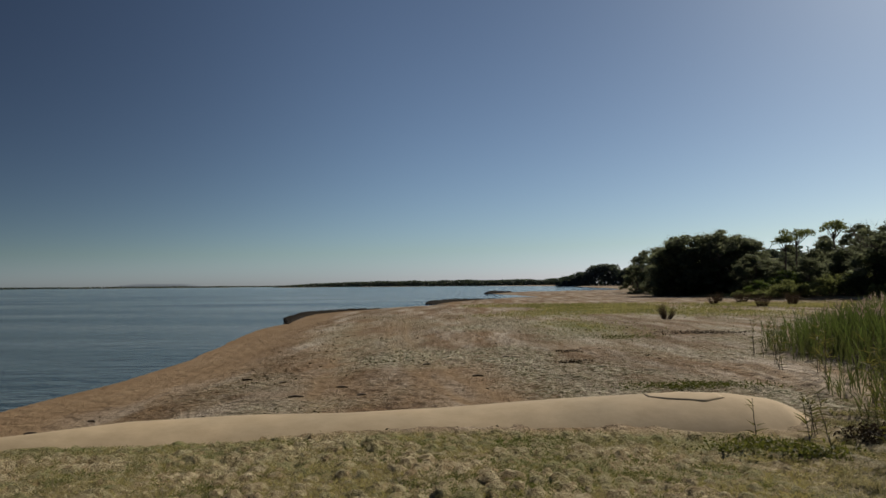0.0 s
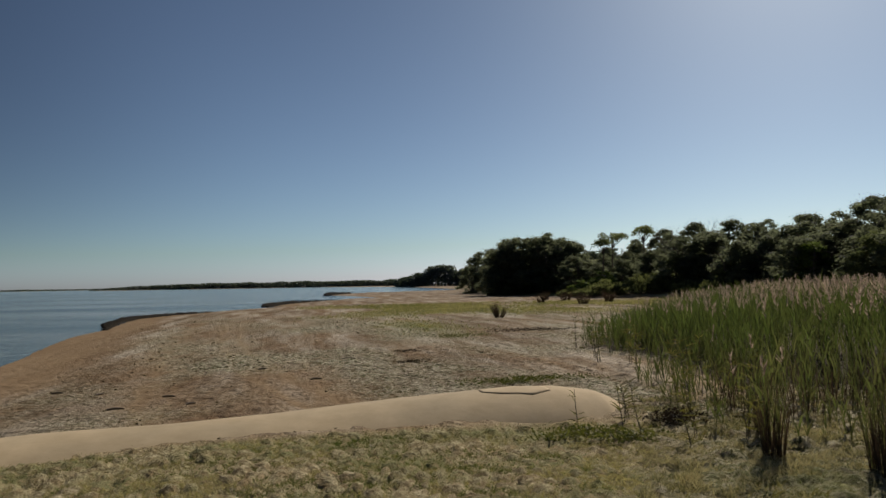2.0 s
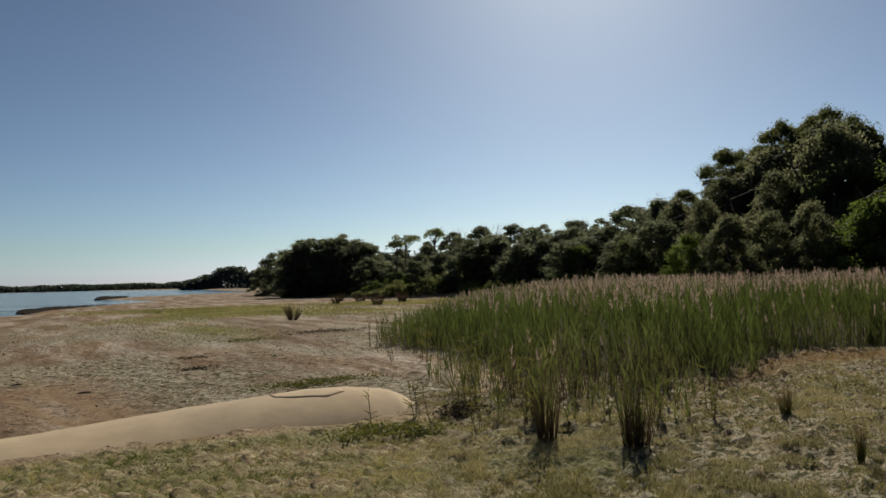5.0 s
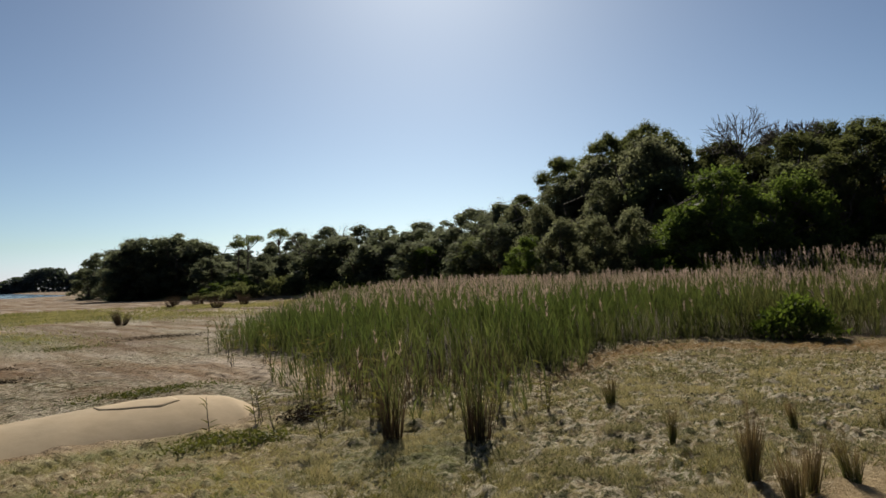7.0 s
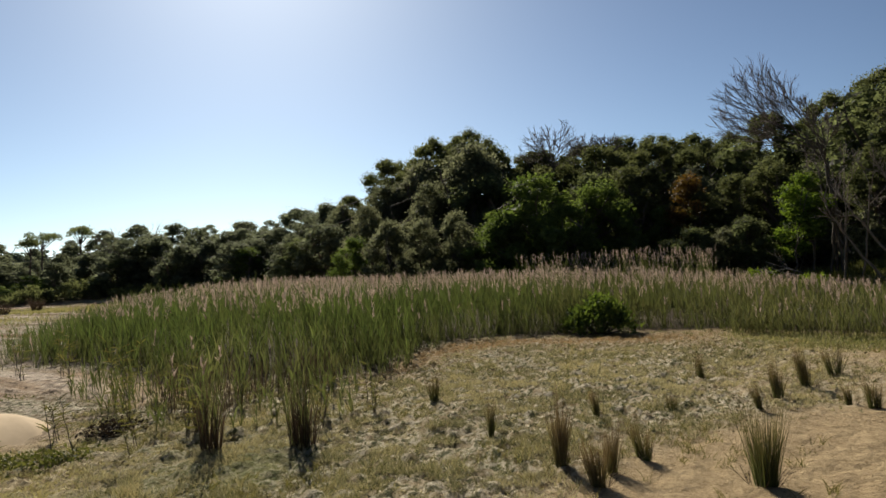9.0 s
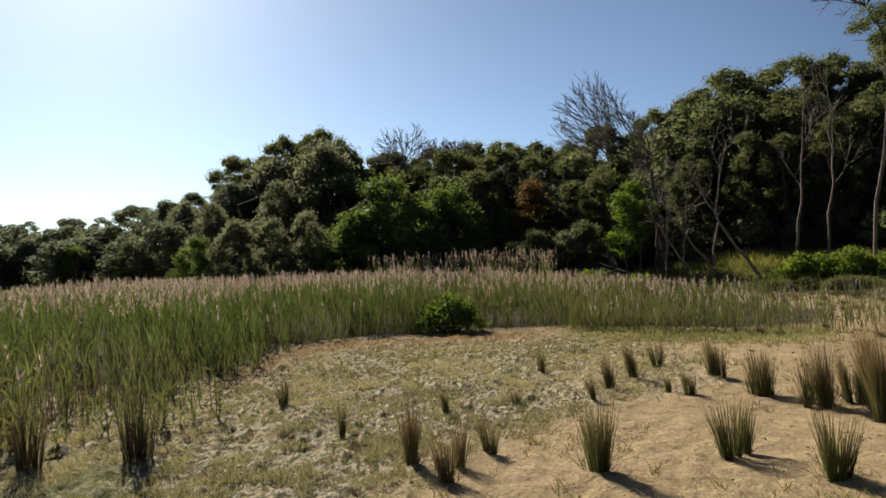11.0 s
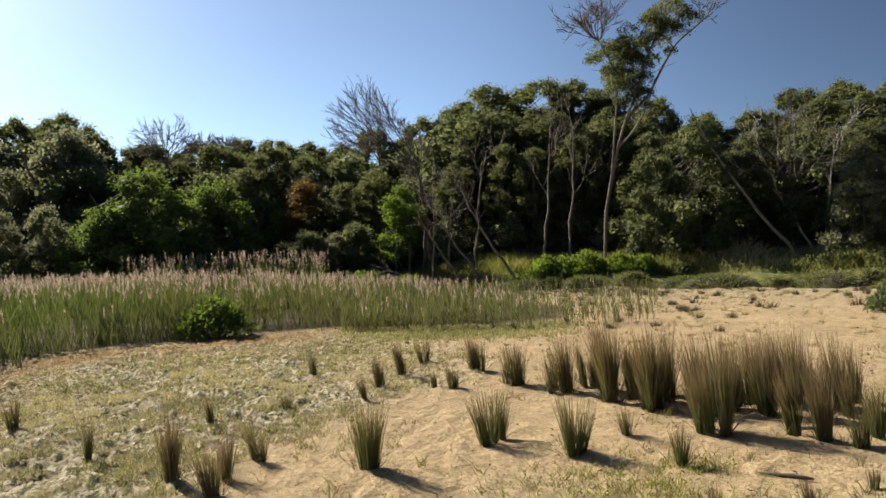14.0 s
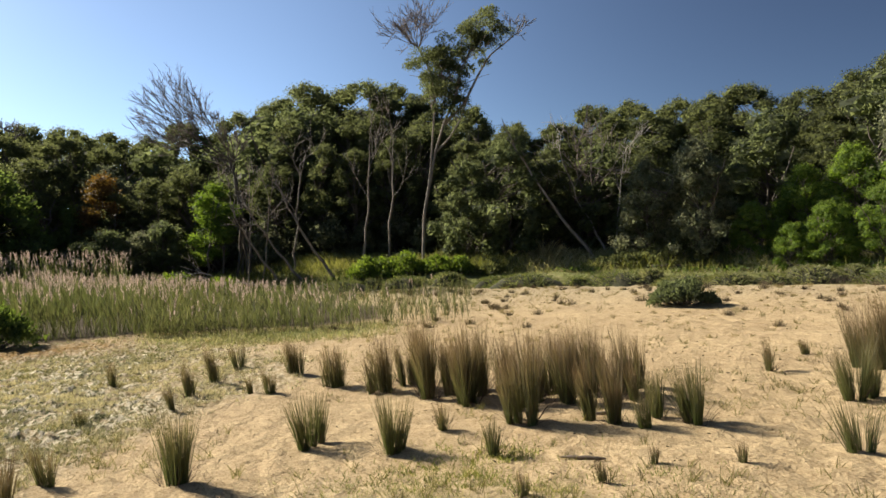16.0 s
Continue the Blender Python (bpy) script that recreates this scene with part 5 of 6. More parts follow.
reed_clump(4.33, 5.55, 0.95, 0.09, 16, 1, share=0.5)
reed_clump(4.9, 4.88, 1.0, 0.13, 22, 2, share=0.2)
reed_clump(4.85, 6.4, 0.95, 0.06, 8, 3)
reed_clump(5.8, 6.9, 0.85, 0.3, 7, 5)
reed_clump(5.6, 7.7, 0.9, 0.4, 10, 7)
reed_clump(6.8, 7.6, 1.05, 0.5, 18, 8)
reed_clump(6.2, 8.4, 1.0, 0.45, 14, 9)
reed_clump(7.6, 7.4, 1.1, 0.45, 24, 10)


def young_reeds():
    """Thin young reeds that stand apart on the sand in front of the bed."""
    r = np.random.default_rng(47)
    soup, plumes = Soup(), Soup()
    n = 520
    x, y = r.uniform(4.2, 8.5, n), r.uniform(5.2, 10.5, n)
    ok = ~inside(x, y, REED_POLY) & (x + 0.55 * y > 7.9 + 0.5 * wave(x, y, 0.9)) & (x - y < 1.4) & (x > 4.3 + 0.25 * (y - 6).clip(0)) & (wave(x, y, 0.5) + 0.5 * r.normal(size=n) > -0.1)
    x, y = x[ok], y[ok]
    reed_stalks(x, y, r.uniform(0.2, 0.6, len(x)), soup, plumes, r, 5, 0.0, 0.3)
    th = thing("young_reeds", pose(0, 0, 0), "thin scattered young reeds on pale sand before the bed", "reeds", kind="stuff")
    part("reed_leaves", soup.mesh("reed_leaves", REED), th)


young_reeds()


# ---- rush tussocks ----
def tussock(x, y, tall, wide, seed, dry=0.3, label="", mat=None, fan=0.16):
    """A broom of stiff round blades in several bunches, brown towards the tips."""
    r = np.random.default_rng(seed)
    tall = tall * 1.12
    n = int(min(520, 24 + 1550 * wide * (0.35 + tall)))
    bunch = max(1, int(wide * 26))
    ca, cq = r.uniform(0, 2 * np.pi, bunch), r.random(bunch) ** 0.5 * wide * 0.47
    pick = r.integers(bunch, size=n)
    a, q = r.uniform(0, 2 * np.pi, n), r.random(n) ** 0.5 * (0.022 + 0.07 * wide)
    bx, by = np.cos(ca)[pick] * cq[pick] + np.cos(a) * q, np.sin(ca)[pick] * cq[pick] + np.sin(a) * q
    b = np.stack([bx, by, np.full(n, -0.02)], -1)
    lean = fan / max(wide * 0.5, 0.05)
    w = unit(np.stack([bx * lean + 0.02, by * lean + 0.06, np.ones(n)], -1) + r.normal(size=(n, 3)) * np.where(r.random(n) < 0.15, 0.16, 0.055)[:, None])
    size = r.uniform(0.66, 1.08, bunch)[pick]
    V, F, C = blades(b, w, tall * size * (0.5 + 0.62 * r.random(n) ** 0.55), r.uniform(0.004, 0.0065, n), r.uniform(0.0, 0.14, n), r, max(0, dry - 0.5), min(1, dry + 0.55))
    C[:, 1] = C[:, 1] ** 1.5
    th = thing("rush_tussock", pose(x, y, ground_z(x, y)), label, "rush tussock", "rush tussocks on the sand")
    s = Soup().add(V, F, C)
    m = n // 9
    a = r.uniform(0, 2 * np.pi, m)
    b2 = np.stack([np.cos(a) * wide * 0.46, np.sin(a) * wide * 0.46, np.full(m, -0.01)], -1)
    w2 = unit(np.stack([np.cos(a) * 0.35, np.sin(a) * 0.35, np.full(m, 0.9)], -1) + r.normal(size=(m, 3)) * 0.2)
    d = Soup().add(*blades(b2, w2, tall * r.uniform(0.2, 0.55, m), 0.004, 0.4, r, 0.4, 1.0))
    part("foliage", s.mesh("foliage", mat or RUSH), th)
    part("dead_foliage", d.mesh("dead_foliage", DRY_RUSH), th, "dry brown outer blades")
    return th


GREEN = "spiky green rush tussock with brown tips on pale sand"
BROWN = "tall brown-tipped rush tussock in a dense stand"
SMALL = "small sparse rush tuft on pale sand"
for k, (x, y, h, w) in enumerate(((5.54, 0.82, 0.52, 0.21), (5.83, -0.88, 0.52, 0.2), (6.24, -0.21, 0.47, 0.14), (6.4, -0.32, 0.38, 0.07), (5.43, -1.68, 0.34, 0.12), (5.56, -3.71, 0.57, 0.23),
                                  (5.88, -3.5, 0.46, 0.14), (5.56, -3.19, 0.38, 0.08), (4.37, -4.34, 0.42, 0.13), (5.96, -5.85, 0.66, 0.2), (6.0, -6.11, 0.43, 0.14))):
    tussock(x, y, h, w, 200 + k, 0.18, GREEN, fan=0.2)
for k, (x, y, h, w) in enumerate(((5.28, 2.34, 0.59, 0.15), (5.03, 1.88, 0.43, 0.11), (5.4, 1.95, 0.4, 0.08))):
    tussock(x, y, h, w, 260 + k, 0.95, "dry brown rush tussock among salt-marsh plants")
for k, (x, y, h, w) in enumerate(((5.85, -3.01, 0.6, 0.17), (6.02, -2.89, 0.6, 0.13), (6.17, -2.23, 0.83, 0.3), (7.34, -2.02, 0.84, 0.3), (7.82, -1.68, 0.86, 0.28), (7.39, -3.03, 0.81, 0.28), (7.59, -2.58, 0.81, 0.3), (8.4, -1.2, 0.84, 0.32),
                                  (9.05, -0.66, 0.65, 0.27), (10.19, -0.21, 0.6, 0.24), (6.79, -2.94, 0.81, 0.24), (7.22, -3.41, 0.74, 0.26), (7.04, -3.81, 0.68, 0.22), (7.27, -4.08, 0.63, 0.16), (8.0, -2.3, 0.8, 0.3), (6.9, -2.5, 0.8, 0.26),
                                  (7.34, -7.49, 1.0, 0.42), (7.08, -7.62, 1.1, 0.44), (6.6, -3.4, 0.62, 0.2), (8.2, -1.75, 0.75, 0.24), (7.6, -2.2, 0.74, 0.26), (7.1, -2.7, 0.7, 0.24), (7.9, -2.0, 0.78, 0.24), (7.5, -3.35, 0.72, 0.26), (8.6, -1.6, 0.7, 0.24), (6.7, -3.7, 0.55, 0.16), (7.6, -3.75, 0.66, 0.2))):
    tussock(x, y, h * (0.92 + 0.12 * math.sin(7 * k)), 0.86 * w, 300 + k, 0.6, BROWN, fan=0.06)
for k, (x, y, h, w) in enumerate(((5.89, 1.79, 0.31, 0.1), (6.26, -1.47, 0.3, 0.09), (8.89, 0.14, 0.34, 0.11), (9.03, 0.36, 0.31, 0.07), (9.99, 0.87, 0.51, 0.14), (11.16, 0.63, 0.43, 0.11), (9.08, 1.12, 0.46, 0.14), (8.33, 1.19, 0.28, 0.1),
                                  (10.19, 2.26, 0.35, 0.08), (7.94, 2.06, 0.21, 0.08), (7.72, -6.24, 0.42, 0.15), (8.45, -7.52, 0.24, 0.13), (4.4, -1.55, 0.24, 0.06), (4.46, -2.21, 0.17, 0.05), (4.45, -3.34, 0.19, 0.05), (4.68, -2.72, 0.16, 0.05),
                                  (7.25, 4.88, 0.44, 0.09), (5.99, 3.38, 0.33, 0.06), (7.23, 2.68, 0.39, 0.07))):
    tussock(x, y, h, w, 400 + k, 0.5, SMALL)
for k, (x, y, h, w) in enumerate(((9.66, 31.3, 0.8, 0.4), (23.6, 56.5, 1.0, 0.7), (23.0, 59.9, 0.9, 0.6), (21.1, 47.2, 0.9, 0.6), (24.7, 50.4, 0.9, 0.6), (19.6, 52.0, 0.8, 0.5), (27.5, 56.0, 0.9, 0.6))):
    tussock(x, y, h, w, 500 + k, 0.35, "dark brown rush tussock on the far salt flat", DRY_RUSH, 0.55)


# ---- turf, marsh plants, debris ----
def build_turf():
    r = np.random.default_rng(21)
    n = 620000
    az, q = np.radians(r.uniform(-42, 150, n)), r.uniform(0.0, 1.0, n)
    d = 3.4 + 8.6 * q ** 1.15
    x, y = d * np.sin(az), d * np.cos(az)
    t = turf(x, y)
    keep = r.random(n) < t * (0.1 + 0.9 * smooth_step(-0.3, 0.35, wave(x, y, 0.3) + 0.6 * wave(x + 2, y, 1.1) + 0.2 - 0.35 * smooth_step(0.4, 0.6, az)))
    x, y = x[keep], y[keep]
    m = len(x)
    b = np.stack([x, y, height(x, y) - 0.004], -1)
    w = unit(np.concatenate([r.normal(size=(m, 2)) * 1.3, np.ones((m, 1))], 1))
    V, F, C = leaf_cards(b, w, r.uniform(0.02, 0.06, m), 0.0085, r, 0.0, True)
    lush = np.exp(-((y - np.interp(x, TURF_X, TURF_Y) + 0.42) / 0.3) ** 2) * smooth_step(4, 2.5, x) + np.exp(-(((x - 4.4) / 0.9) ** 2 + ((y - 4.9) / 0.6) ** 2))
    green = np.clip(0.8 * smooth_step(-0.15, 0.6, wave(x, y, 0.7) + 0.6 * wave(x + 3, y, 0.23)) + 0.35 * lush, 0, 1)
    C[:, 0] = np.repeat(np.clip(1.14 + 0.1 * smooth_step(24, 36, np.degrees(np.arctan2(x, y))) - green + r.normal(size=m) * 0.3, 0, 1), 3)
    th = thing("turf", pose(0, 0, 0), "short worn yellow-green turf in the foreground", "grass", kind="stuff")
    part("grass_cover", raw("grass_cover", V, F, GRASS, C), th)


build_turf()


def build_marsh():
    """Flat-lying salt-marsh leaves and straw on the sand before the reeds, and sparse sprouts up the sandy slope."""
    r = np.random.default_rng(22)
    n = 125000
    az, d = np.radians(r.uniform(28, 98, n)), 3.8 + 22 * r.random(n) ** 1.35
    x, y = d * np.sin(az), d * np.cos(az)
    lump = smooth_step(np.where(d < 8, 0.0, -0.3), 0.35, wave(x, y, 0.2) + 0.4 * wave(x + 7, y, 0.42))
    keep = (r.random(n) < litter(x, y) * 0.75 * lump * (1 - np.clip(1.3 * rusty(x, y), 0, 1))) & ~inside(x, y, REED_POLY) & (y < 9.5) & (np.degrees(az) < 96)
    x, y = np.repeat(x[keep], 7), np.repeat(y[keep], 7)
    m = len(x)
    x, y = x + r.normal(size=m) * 0.022, y + r.normal(size=m) * 0.022
    b = np.stack([x, y, height(x, y) + 0.012], -1)
    w = unit(np.concatenate([r.normal(size=(m, 2)), np.abs(r.normal(size=(m, 1))) * 0.7 + 0.15], 1))
    w[:, 2] += np.where(r.random(m) < 0.55, 0.9, 0.0)
    V, F, C = leaf_cards(b, unit(w), r.uniform(0.025, 0.075, m), r.uniform(0.6, 1.3, m) * np.interp(np.hypot(x, y), (6, 8.5, 11), (0.008, 0.011, 0.022)), r, 0.0, True)
    pale = smooth_step(-0.3, 0.5, wave(x, y, 1.1) + 0.5 * wave(x, y, 0.3))
    C[:, 0] = np.repeat(np.clip(0.54 + 0.4 * pale + 0.02 * smooth_step(8.5, 11, np.hypot(x, y)) + 0.3 * r.normal(size=m), 0, 1), 3)
    th = thing("salt_marsh_mat", pose(0, 0, 0), "low olive and straw salt-marsh mat scattered on sand", "ground plants", kind="stuff")
    part("leaf_litter", raw("leaf_litter", V, F, MARSH, C), th)
    # upright sprouts
    n = 8000
    az, d = np.radians(r.uniform(30, 142, n)), 3.9 + 22 * r.random(n)
    x, y = d * np.sin(az), d * np.cos(az)
    keep = (wave(x, y, 1.3) + 0.4 * r.normal(size=n) > 0.35) & ~inside(x, y, REED_POLY) & (y < 8)
    x, y = np.repeat(x[keep], 10), np.repeat(y[keep], 10)
    m = len(x)
    b = np.stack([x + r.normal(size=m) * 0.03, y + r.normal(size=m) * 0.03, height(x, y) - 0.005], -1)
    w = unit(np.concatenate([r.normal(size=(m, 2)) * 0.45, np.ones((m, 1))], 1))
    V, F, C = blades(b, w, r.uniform(0.05, 0.16, m), 0.006, 0.3, r, 0.2, 0.8)
    part("sprout_cover", raw("sprout_cover", V, F, WEED, C), th, "thin upright sprouts")


build_marsh()


def build_bank_grass():
    r = np.random.default_rng(23)
    n = 60000
    a = r.uniform(74, 142, n)
    d = np.interp(a, EDGE_AZ, EDGE_R) + r.uniform(-3.0, 4.2, n)
    x, y = d * np.sin(np.radians(a)), d * np.cos(np.radians(a))
    keep = r.random(n) < (0.55 + 0.45 * wave(x, y, 1.1)) * np.where(wood_gap(x, y) < -1.0, 0.2 + 0.5 * smooth_step(0.1, 0.5, wave(x, y, 1.7)), 1.0) * (wood_gap(x, y) > -1.5 + 1.4 * wave(x, y, 2.3))
    x, y, a = x[keep], y[keep], a[keep]
    m = len(x)
    b = np.stack([x, y, height(x, y) - 0.03], -1)
    w = unit(np.concatenate([r.normal(size=(m, 2)) * 0.45, np.ones((m, 1))], 1))
    off = wood_gap(x, y)
    plume = np.exp(-((a - 112.0) / 1.6) ** 2) * smooth_step(-0.8, 0.4, off)
    tallness = 0.2 + 0.3 * smooth_step(-0.5, 2.0, off) + 0.4 * smooth_step(0.1, 0.8, wave(x, y, 2.1)) + 0.75 * plume
    V, F, C = blades(b, w, tallness * r.uniform(0.5, 1.3, m), 0.03, r.uniform(0.1, 0.6, m), r)
    dry = np.maximum(smooth_step(0.1, 0.6, wave(x + 40, y, 3.0)) * np.interp(a, (100, 106, 116, 120), (0.4, 1, 1, 0.4)), plume)
    C[:, 0] = np.repeat(np.clip(0.36 + 0.55 * dry + r.normal(size=m) * 0.2, 0, 1), 6)
    C[:, 1] = 0
    th = thing("bank_grass", pose(0, 0, 0), "green and straw grass along the low sandy bank", "grass", kind="stuff")
    part("grass_cover", raw("grass_cover", V, F, GRASS, C), th)
    n = 26000
    a = np.where(r.random(n) < 0.45, r.uniform(83, 108, n), r.uniform(80, 142, n))
    off = r.uniform(-0.6, 4.2, n)
    d = np.interp(a, EDGE_AZ, EDGE_R) + off
    x, y = d * np.sin(np.radians(a)), d * np.cos(np.radians(a))
    keep = wave(x, y, 1.3) + 0.3 * r.normal(size=n) > -0.25
    x, y = x[keep], y[keep]
    m = len(x)
    b = np.stack([x, y, height(x, y) - 0.03], -1)
    w = unit(np.concatenate([r.normal(size=(m, 2)) * 0.3, np.ones((m, 1))], 1))
    V, F, C = blades(b, w, (0.6 + 0.3 * wave(x, y, 2.4)) * r.uniform(0.6, 1.3, m), 0.024, r.uniform(0.1, 0.5, m), r)
    C[:, 0] = np.repeat(np.clip(0.36 + 0.4 * wave(x + 11, y, 2.6) + r.normal(size=m) * 0.2, 0, 1), 6)
    C[:, 1] = 0
    part("tall_grass", raw("tall_grass", V, F, NEW_GRASS, C), th, "taller fresh grass before the trees")
    n = 30000
    a = r.uniform(74, 142, n)
    d = np.interp(a, EDGE_AZ, EDGE_R) + r.uniform(-3.2, 2.5, n)
    x, y = d * np.sin(np.radians(a)), d * np.cos(np.radians(a))
    keep = (wave(x, y, 1.6) + 0.5 * wave(x + 20, y, 0.6) + 0.2 * r.normal(size=n) > 0.3) & (wood_gap(x, y) > -1.4 + 1.2 * wave(x, y, 2.3))
    x, y = x[keep], y[keep]
    m = len(x)
    b = np.stack([x, y, height(x, y) + r.uniform(0.02, 0.2, m)], -1)
    w = unit(np.concatenate([r.normal(size=(m, 2)) * 0.8, np.ones((m, 1))], 1))
    V, F, C = leaf_cards(b, w, r.uniform(0.08, 0.17, m), 0.07, r, 0.0, True)
    part("herb_cover", raw("herb_cover", V, F, LEAF_BUSH, C), th, "patches of fresh green herbs")


def build_flat_grass():
    """Short olive grass in patches on the far flat, before the reeds and at the near edge of the sand."""
    r = np.random.default_rng(24)
    n = 260000
    a, d = r.uniform(70, 128, n), np.where(r.random(n) < 0.5, r.uniform(3.8, 6.6, n), r.uniform(14, 22, n))
    x, y = d * np.sin(np.radians(a)), d * np.cos(np.radians(a))
    flat = r.random(n) < 0.66
    x, y = np.where(flat, r.uniform(0, 31, n), x), np.where(flat, r.uniform(19, 58, n), y)
    a, d = np.degrees(np.arctan2(x, y)), np.hypot(x, y)
    s = np.where(d < 7, 1.0 * smooth_step(6.2, 5.2, d + 0.5 * wave(x, y, 0.8)) * smooth_step(88, 108, a) * (0.08 + 0.9 * smooth_step(-0.1, 0.7, wave(x, y, 0.45))), sward(x, y) * (wood_gap(x, y) < -3))
    keep = (r.random(n) < s * np.where((d > 7) & (a > 76), 2.5, 1.0) * (0.4 + 0.6 * smooth_step(-0.2, 0.4, wave(x, y, 1.4)))) & ~inside(x, y, REED_POLY)
    x, y, d, a = x[keep], y[keep], d[keep], a[keep]
    m = len(x)
    b = np.stack([x, y, height(x, y) - 0.01], -1)
    w = unit(np.concatenate([r.normal(size=(m, 2)) * 0.6, np.ones((m, 1))], 1))
    V, F, C = leaf_cards(b, w, r.uniform(0.6, 1.3, m) * np.interp(d, (5, 14, 25, 50), (0.06, 0.1, 0.1, 0.13)), np.interp(d, (5, 14, 25, 50), (0.008, 0.022, 0.05, 0.09)), r, 0.0, True)
    C[:, 0] = np.repeat(np.clip(0.45 + 0.22 * (d > 18) + 0.3 * wave(x, y, 2.0) + 0.2 * r.normal(size=m), 0, 1), 3)
    C[:, 0] = np.clip(C[:, 0] - np.repeat(np.where(d < 7, 0.32, 0.0), 3), 0, 1)
    th = thing("flat_grass", pose(0, 0, 0), "low olive grass in patches on the sandy flat", "grass", kind="stuff")
    F, near = np.asarray(F), np.repeat(d < 7, 3)
    part("grass_cover", raw("grass_cover", V[~near], F[:int((~near).sum()) // 3], GRASS, C[~near]), th)
    part("new_grass_cover", raw("new_grass_cover", V[near], F[:int(near.sum()) // 3], NEW_GRASS, C[near]), th, "fresh yellow-green grass on sand")


build_flat_grass()


def hummock(az, dist, wide, tall, seed, dry):
    r = np.random.default_rng(seed)
    x, y = dist * math.sin(radians(az)), dist * math.cos(radians(az))
    th = thing("grass_hummock", pose(x, y, ground_z(x, y) - 0.2, 0, 0, -az), "rounded mound of matted brown-green grass on the bank's edge", "hummock", "grass hummocks")
    wide, tall = wide * (1.0 + 0.45 * math.sin(2.7 * seed)), tall * 0.95 + 0.24
    q, a = np.meshgrid(np.linspace(0.02, 1, 9), np.linspace(0, 2 * np.pi, 28, endpoint=False), indexing="ij")
    k = 1 + 0.16 * np.sin(3 * a + seed) + 0.1 * np.sin(7 * a)
    X, Y, Z = np.cos(a) * q * wide / 2 * k, np.sin(a) * q * wide * 0.36 * k, tall * (1 - q ** 2.6) + 0.02 * r.normal(size=q.shape)
    i, j = np.meshgrid(np.arange(8), np.arange(28), indexing="ij")
    F = np.stack([i * 28 + j, i * 28 + (j + 1) % 28, (i + 1) * 28 + (j + 1) % 28, (i + 1) * 28 + j], -1).reshape(-1, 4)[:, ::-1]
    part("mound", raw("mound", np.stack([X, Y, Z], -1).reshape(-1, 3), F, SHADED_DUFF, None, True), th)
    n = int(520 * wide)
    q, a = r.random(n) ** 0.5, r.uniform(0, 2 * np.pi, n)
    b = np.stack([np.cos(a) * q * wide / 2, np.sin(a) * q * wide * 0.36, tall * (1 - q ** 2.6) - 0.02], -1)
    w = unit(np.stack([np.cos(a) * q * 0.9, np.sin(a) * q * 0.9, np.full(n, 0.7)], -1) + r.normal(size=(n, 3)) * 0.3)
    V, F, C = blades(b, w, r.uniform(0.1, 0.26, n), 0.024, 0.6, r)
    C[:, 0] = np.repeat(np.clip(0.5 * dry + 0.16 * r.normal(size=n), 0, 1), 6)
    C[:, 1] = np.repeat(r.uniform(0.0, 0.5, n), 6)
    part("grass_cover", raw("grass_cover", V, F, GRASS, C), th)


# olive dead grass, its colour darkened further to stand for the mounds' shaded side
SHADED_DUFF = plain_material("shade_darkened_dead_grass", (0.03, 0.031, 0.013), (0.075, 0.07, 0.03), 10.0, 0.95, 0.03)
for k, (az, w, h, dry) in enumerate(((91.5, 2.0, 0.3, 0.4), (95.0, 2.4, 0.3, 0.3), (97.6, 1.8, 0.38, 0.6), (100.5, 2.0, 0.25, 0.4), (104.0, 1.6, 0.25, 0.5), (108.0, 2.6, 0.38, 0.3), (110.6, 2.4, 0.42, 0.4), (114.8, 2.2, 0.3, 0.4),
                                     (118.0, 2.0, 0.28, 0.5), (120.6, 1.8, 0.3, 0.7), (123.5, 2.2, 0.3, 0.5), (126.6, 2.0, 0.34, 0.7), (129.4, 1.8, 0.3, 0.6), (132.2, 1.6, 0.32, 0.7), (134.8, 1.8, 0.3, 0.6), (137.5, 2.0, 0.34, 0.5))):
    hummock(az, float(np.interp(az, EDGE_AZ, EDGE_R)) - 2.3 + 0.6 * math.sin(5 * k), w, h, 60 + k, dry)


build_bank_grass()


# ---- dark peat ledges at the water ----
def peat_ledge(points, wide, tall, seed):
    r = np.random.default_rng(seed)
    p = np.array(points, float)
    t = np.linspace(0, 1, 60)
    s = np.linspace(0, 1, len(p))
    x, y = np.interp(t, s, p[:, 0]), np.interp(t, s, p[:, 1])
    d = unit(np.gradient(np.stack([x, y], 1), axis=0))
    nrm = np.stack([-d[:, 1], d[:, 0]], 1)
    a = np.linspace(0, np.pi, 11)
    V = []
    for i in range(60):
        k = math.sin(math.pi * min(1, max(0.02, t[i]))) ** 0.4
        wv = float(wave(np.array([t[i] * 9]), np.array([seed * 1.7]), 1.0)[0])
        w, h = wide * k * (1 + 0.3 * wv), tall * k * (1 + 0.25 * wv)
        off = np.cos(a) * w
        V.append(np.stack([x[i] + nrm[i, 0] * off, y[i] + nrm[i, 1] * off, WATER_Z - 0.15 + np.sin(a) ** 0.6 * (h + 0.15) + r.normal(size=11) * 0.05], -1))
    i, j = np.meshgrid(np.arange(59), np.arange(10), indexing="ij")
    F = np.stack([i * 11 + j, (i + 1) * 11 + j, (i + 1) * 11 + j + 1, i * 11 + j + 1], -1).reshape(-1, 4)
    tagged(new("peat_ledge", raw("peat_ledge", np.concatenate(V), F, PEAT, None, False)), "black eroded peat ledge standing at the waterline", "ledge", "peat ledges")


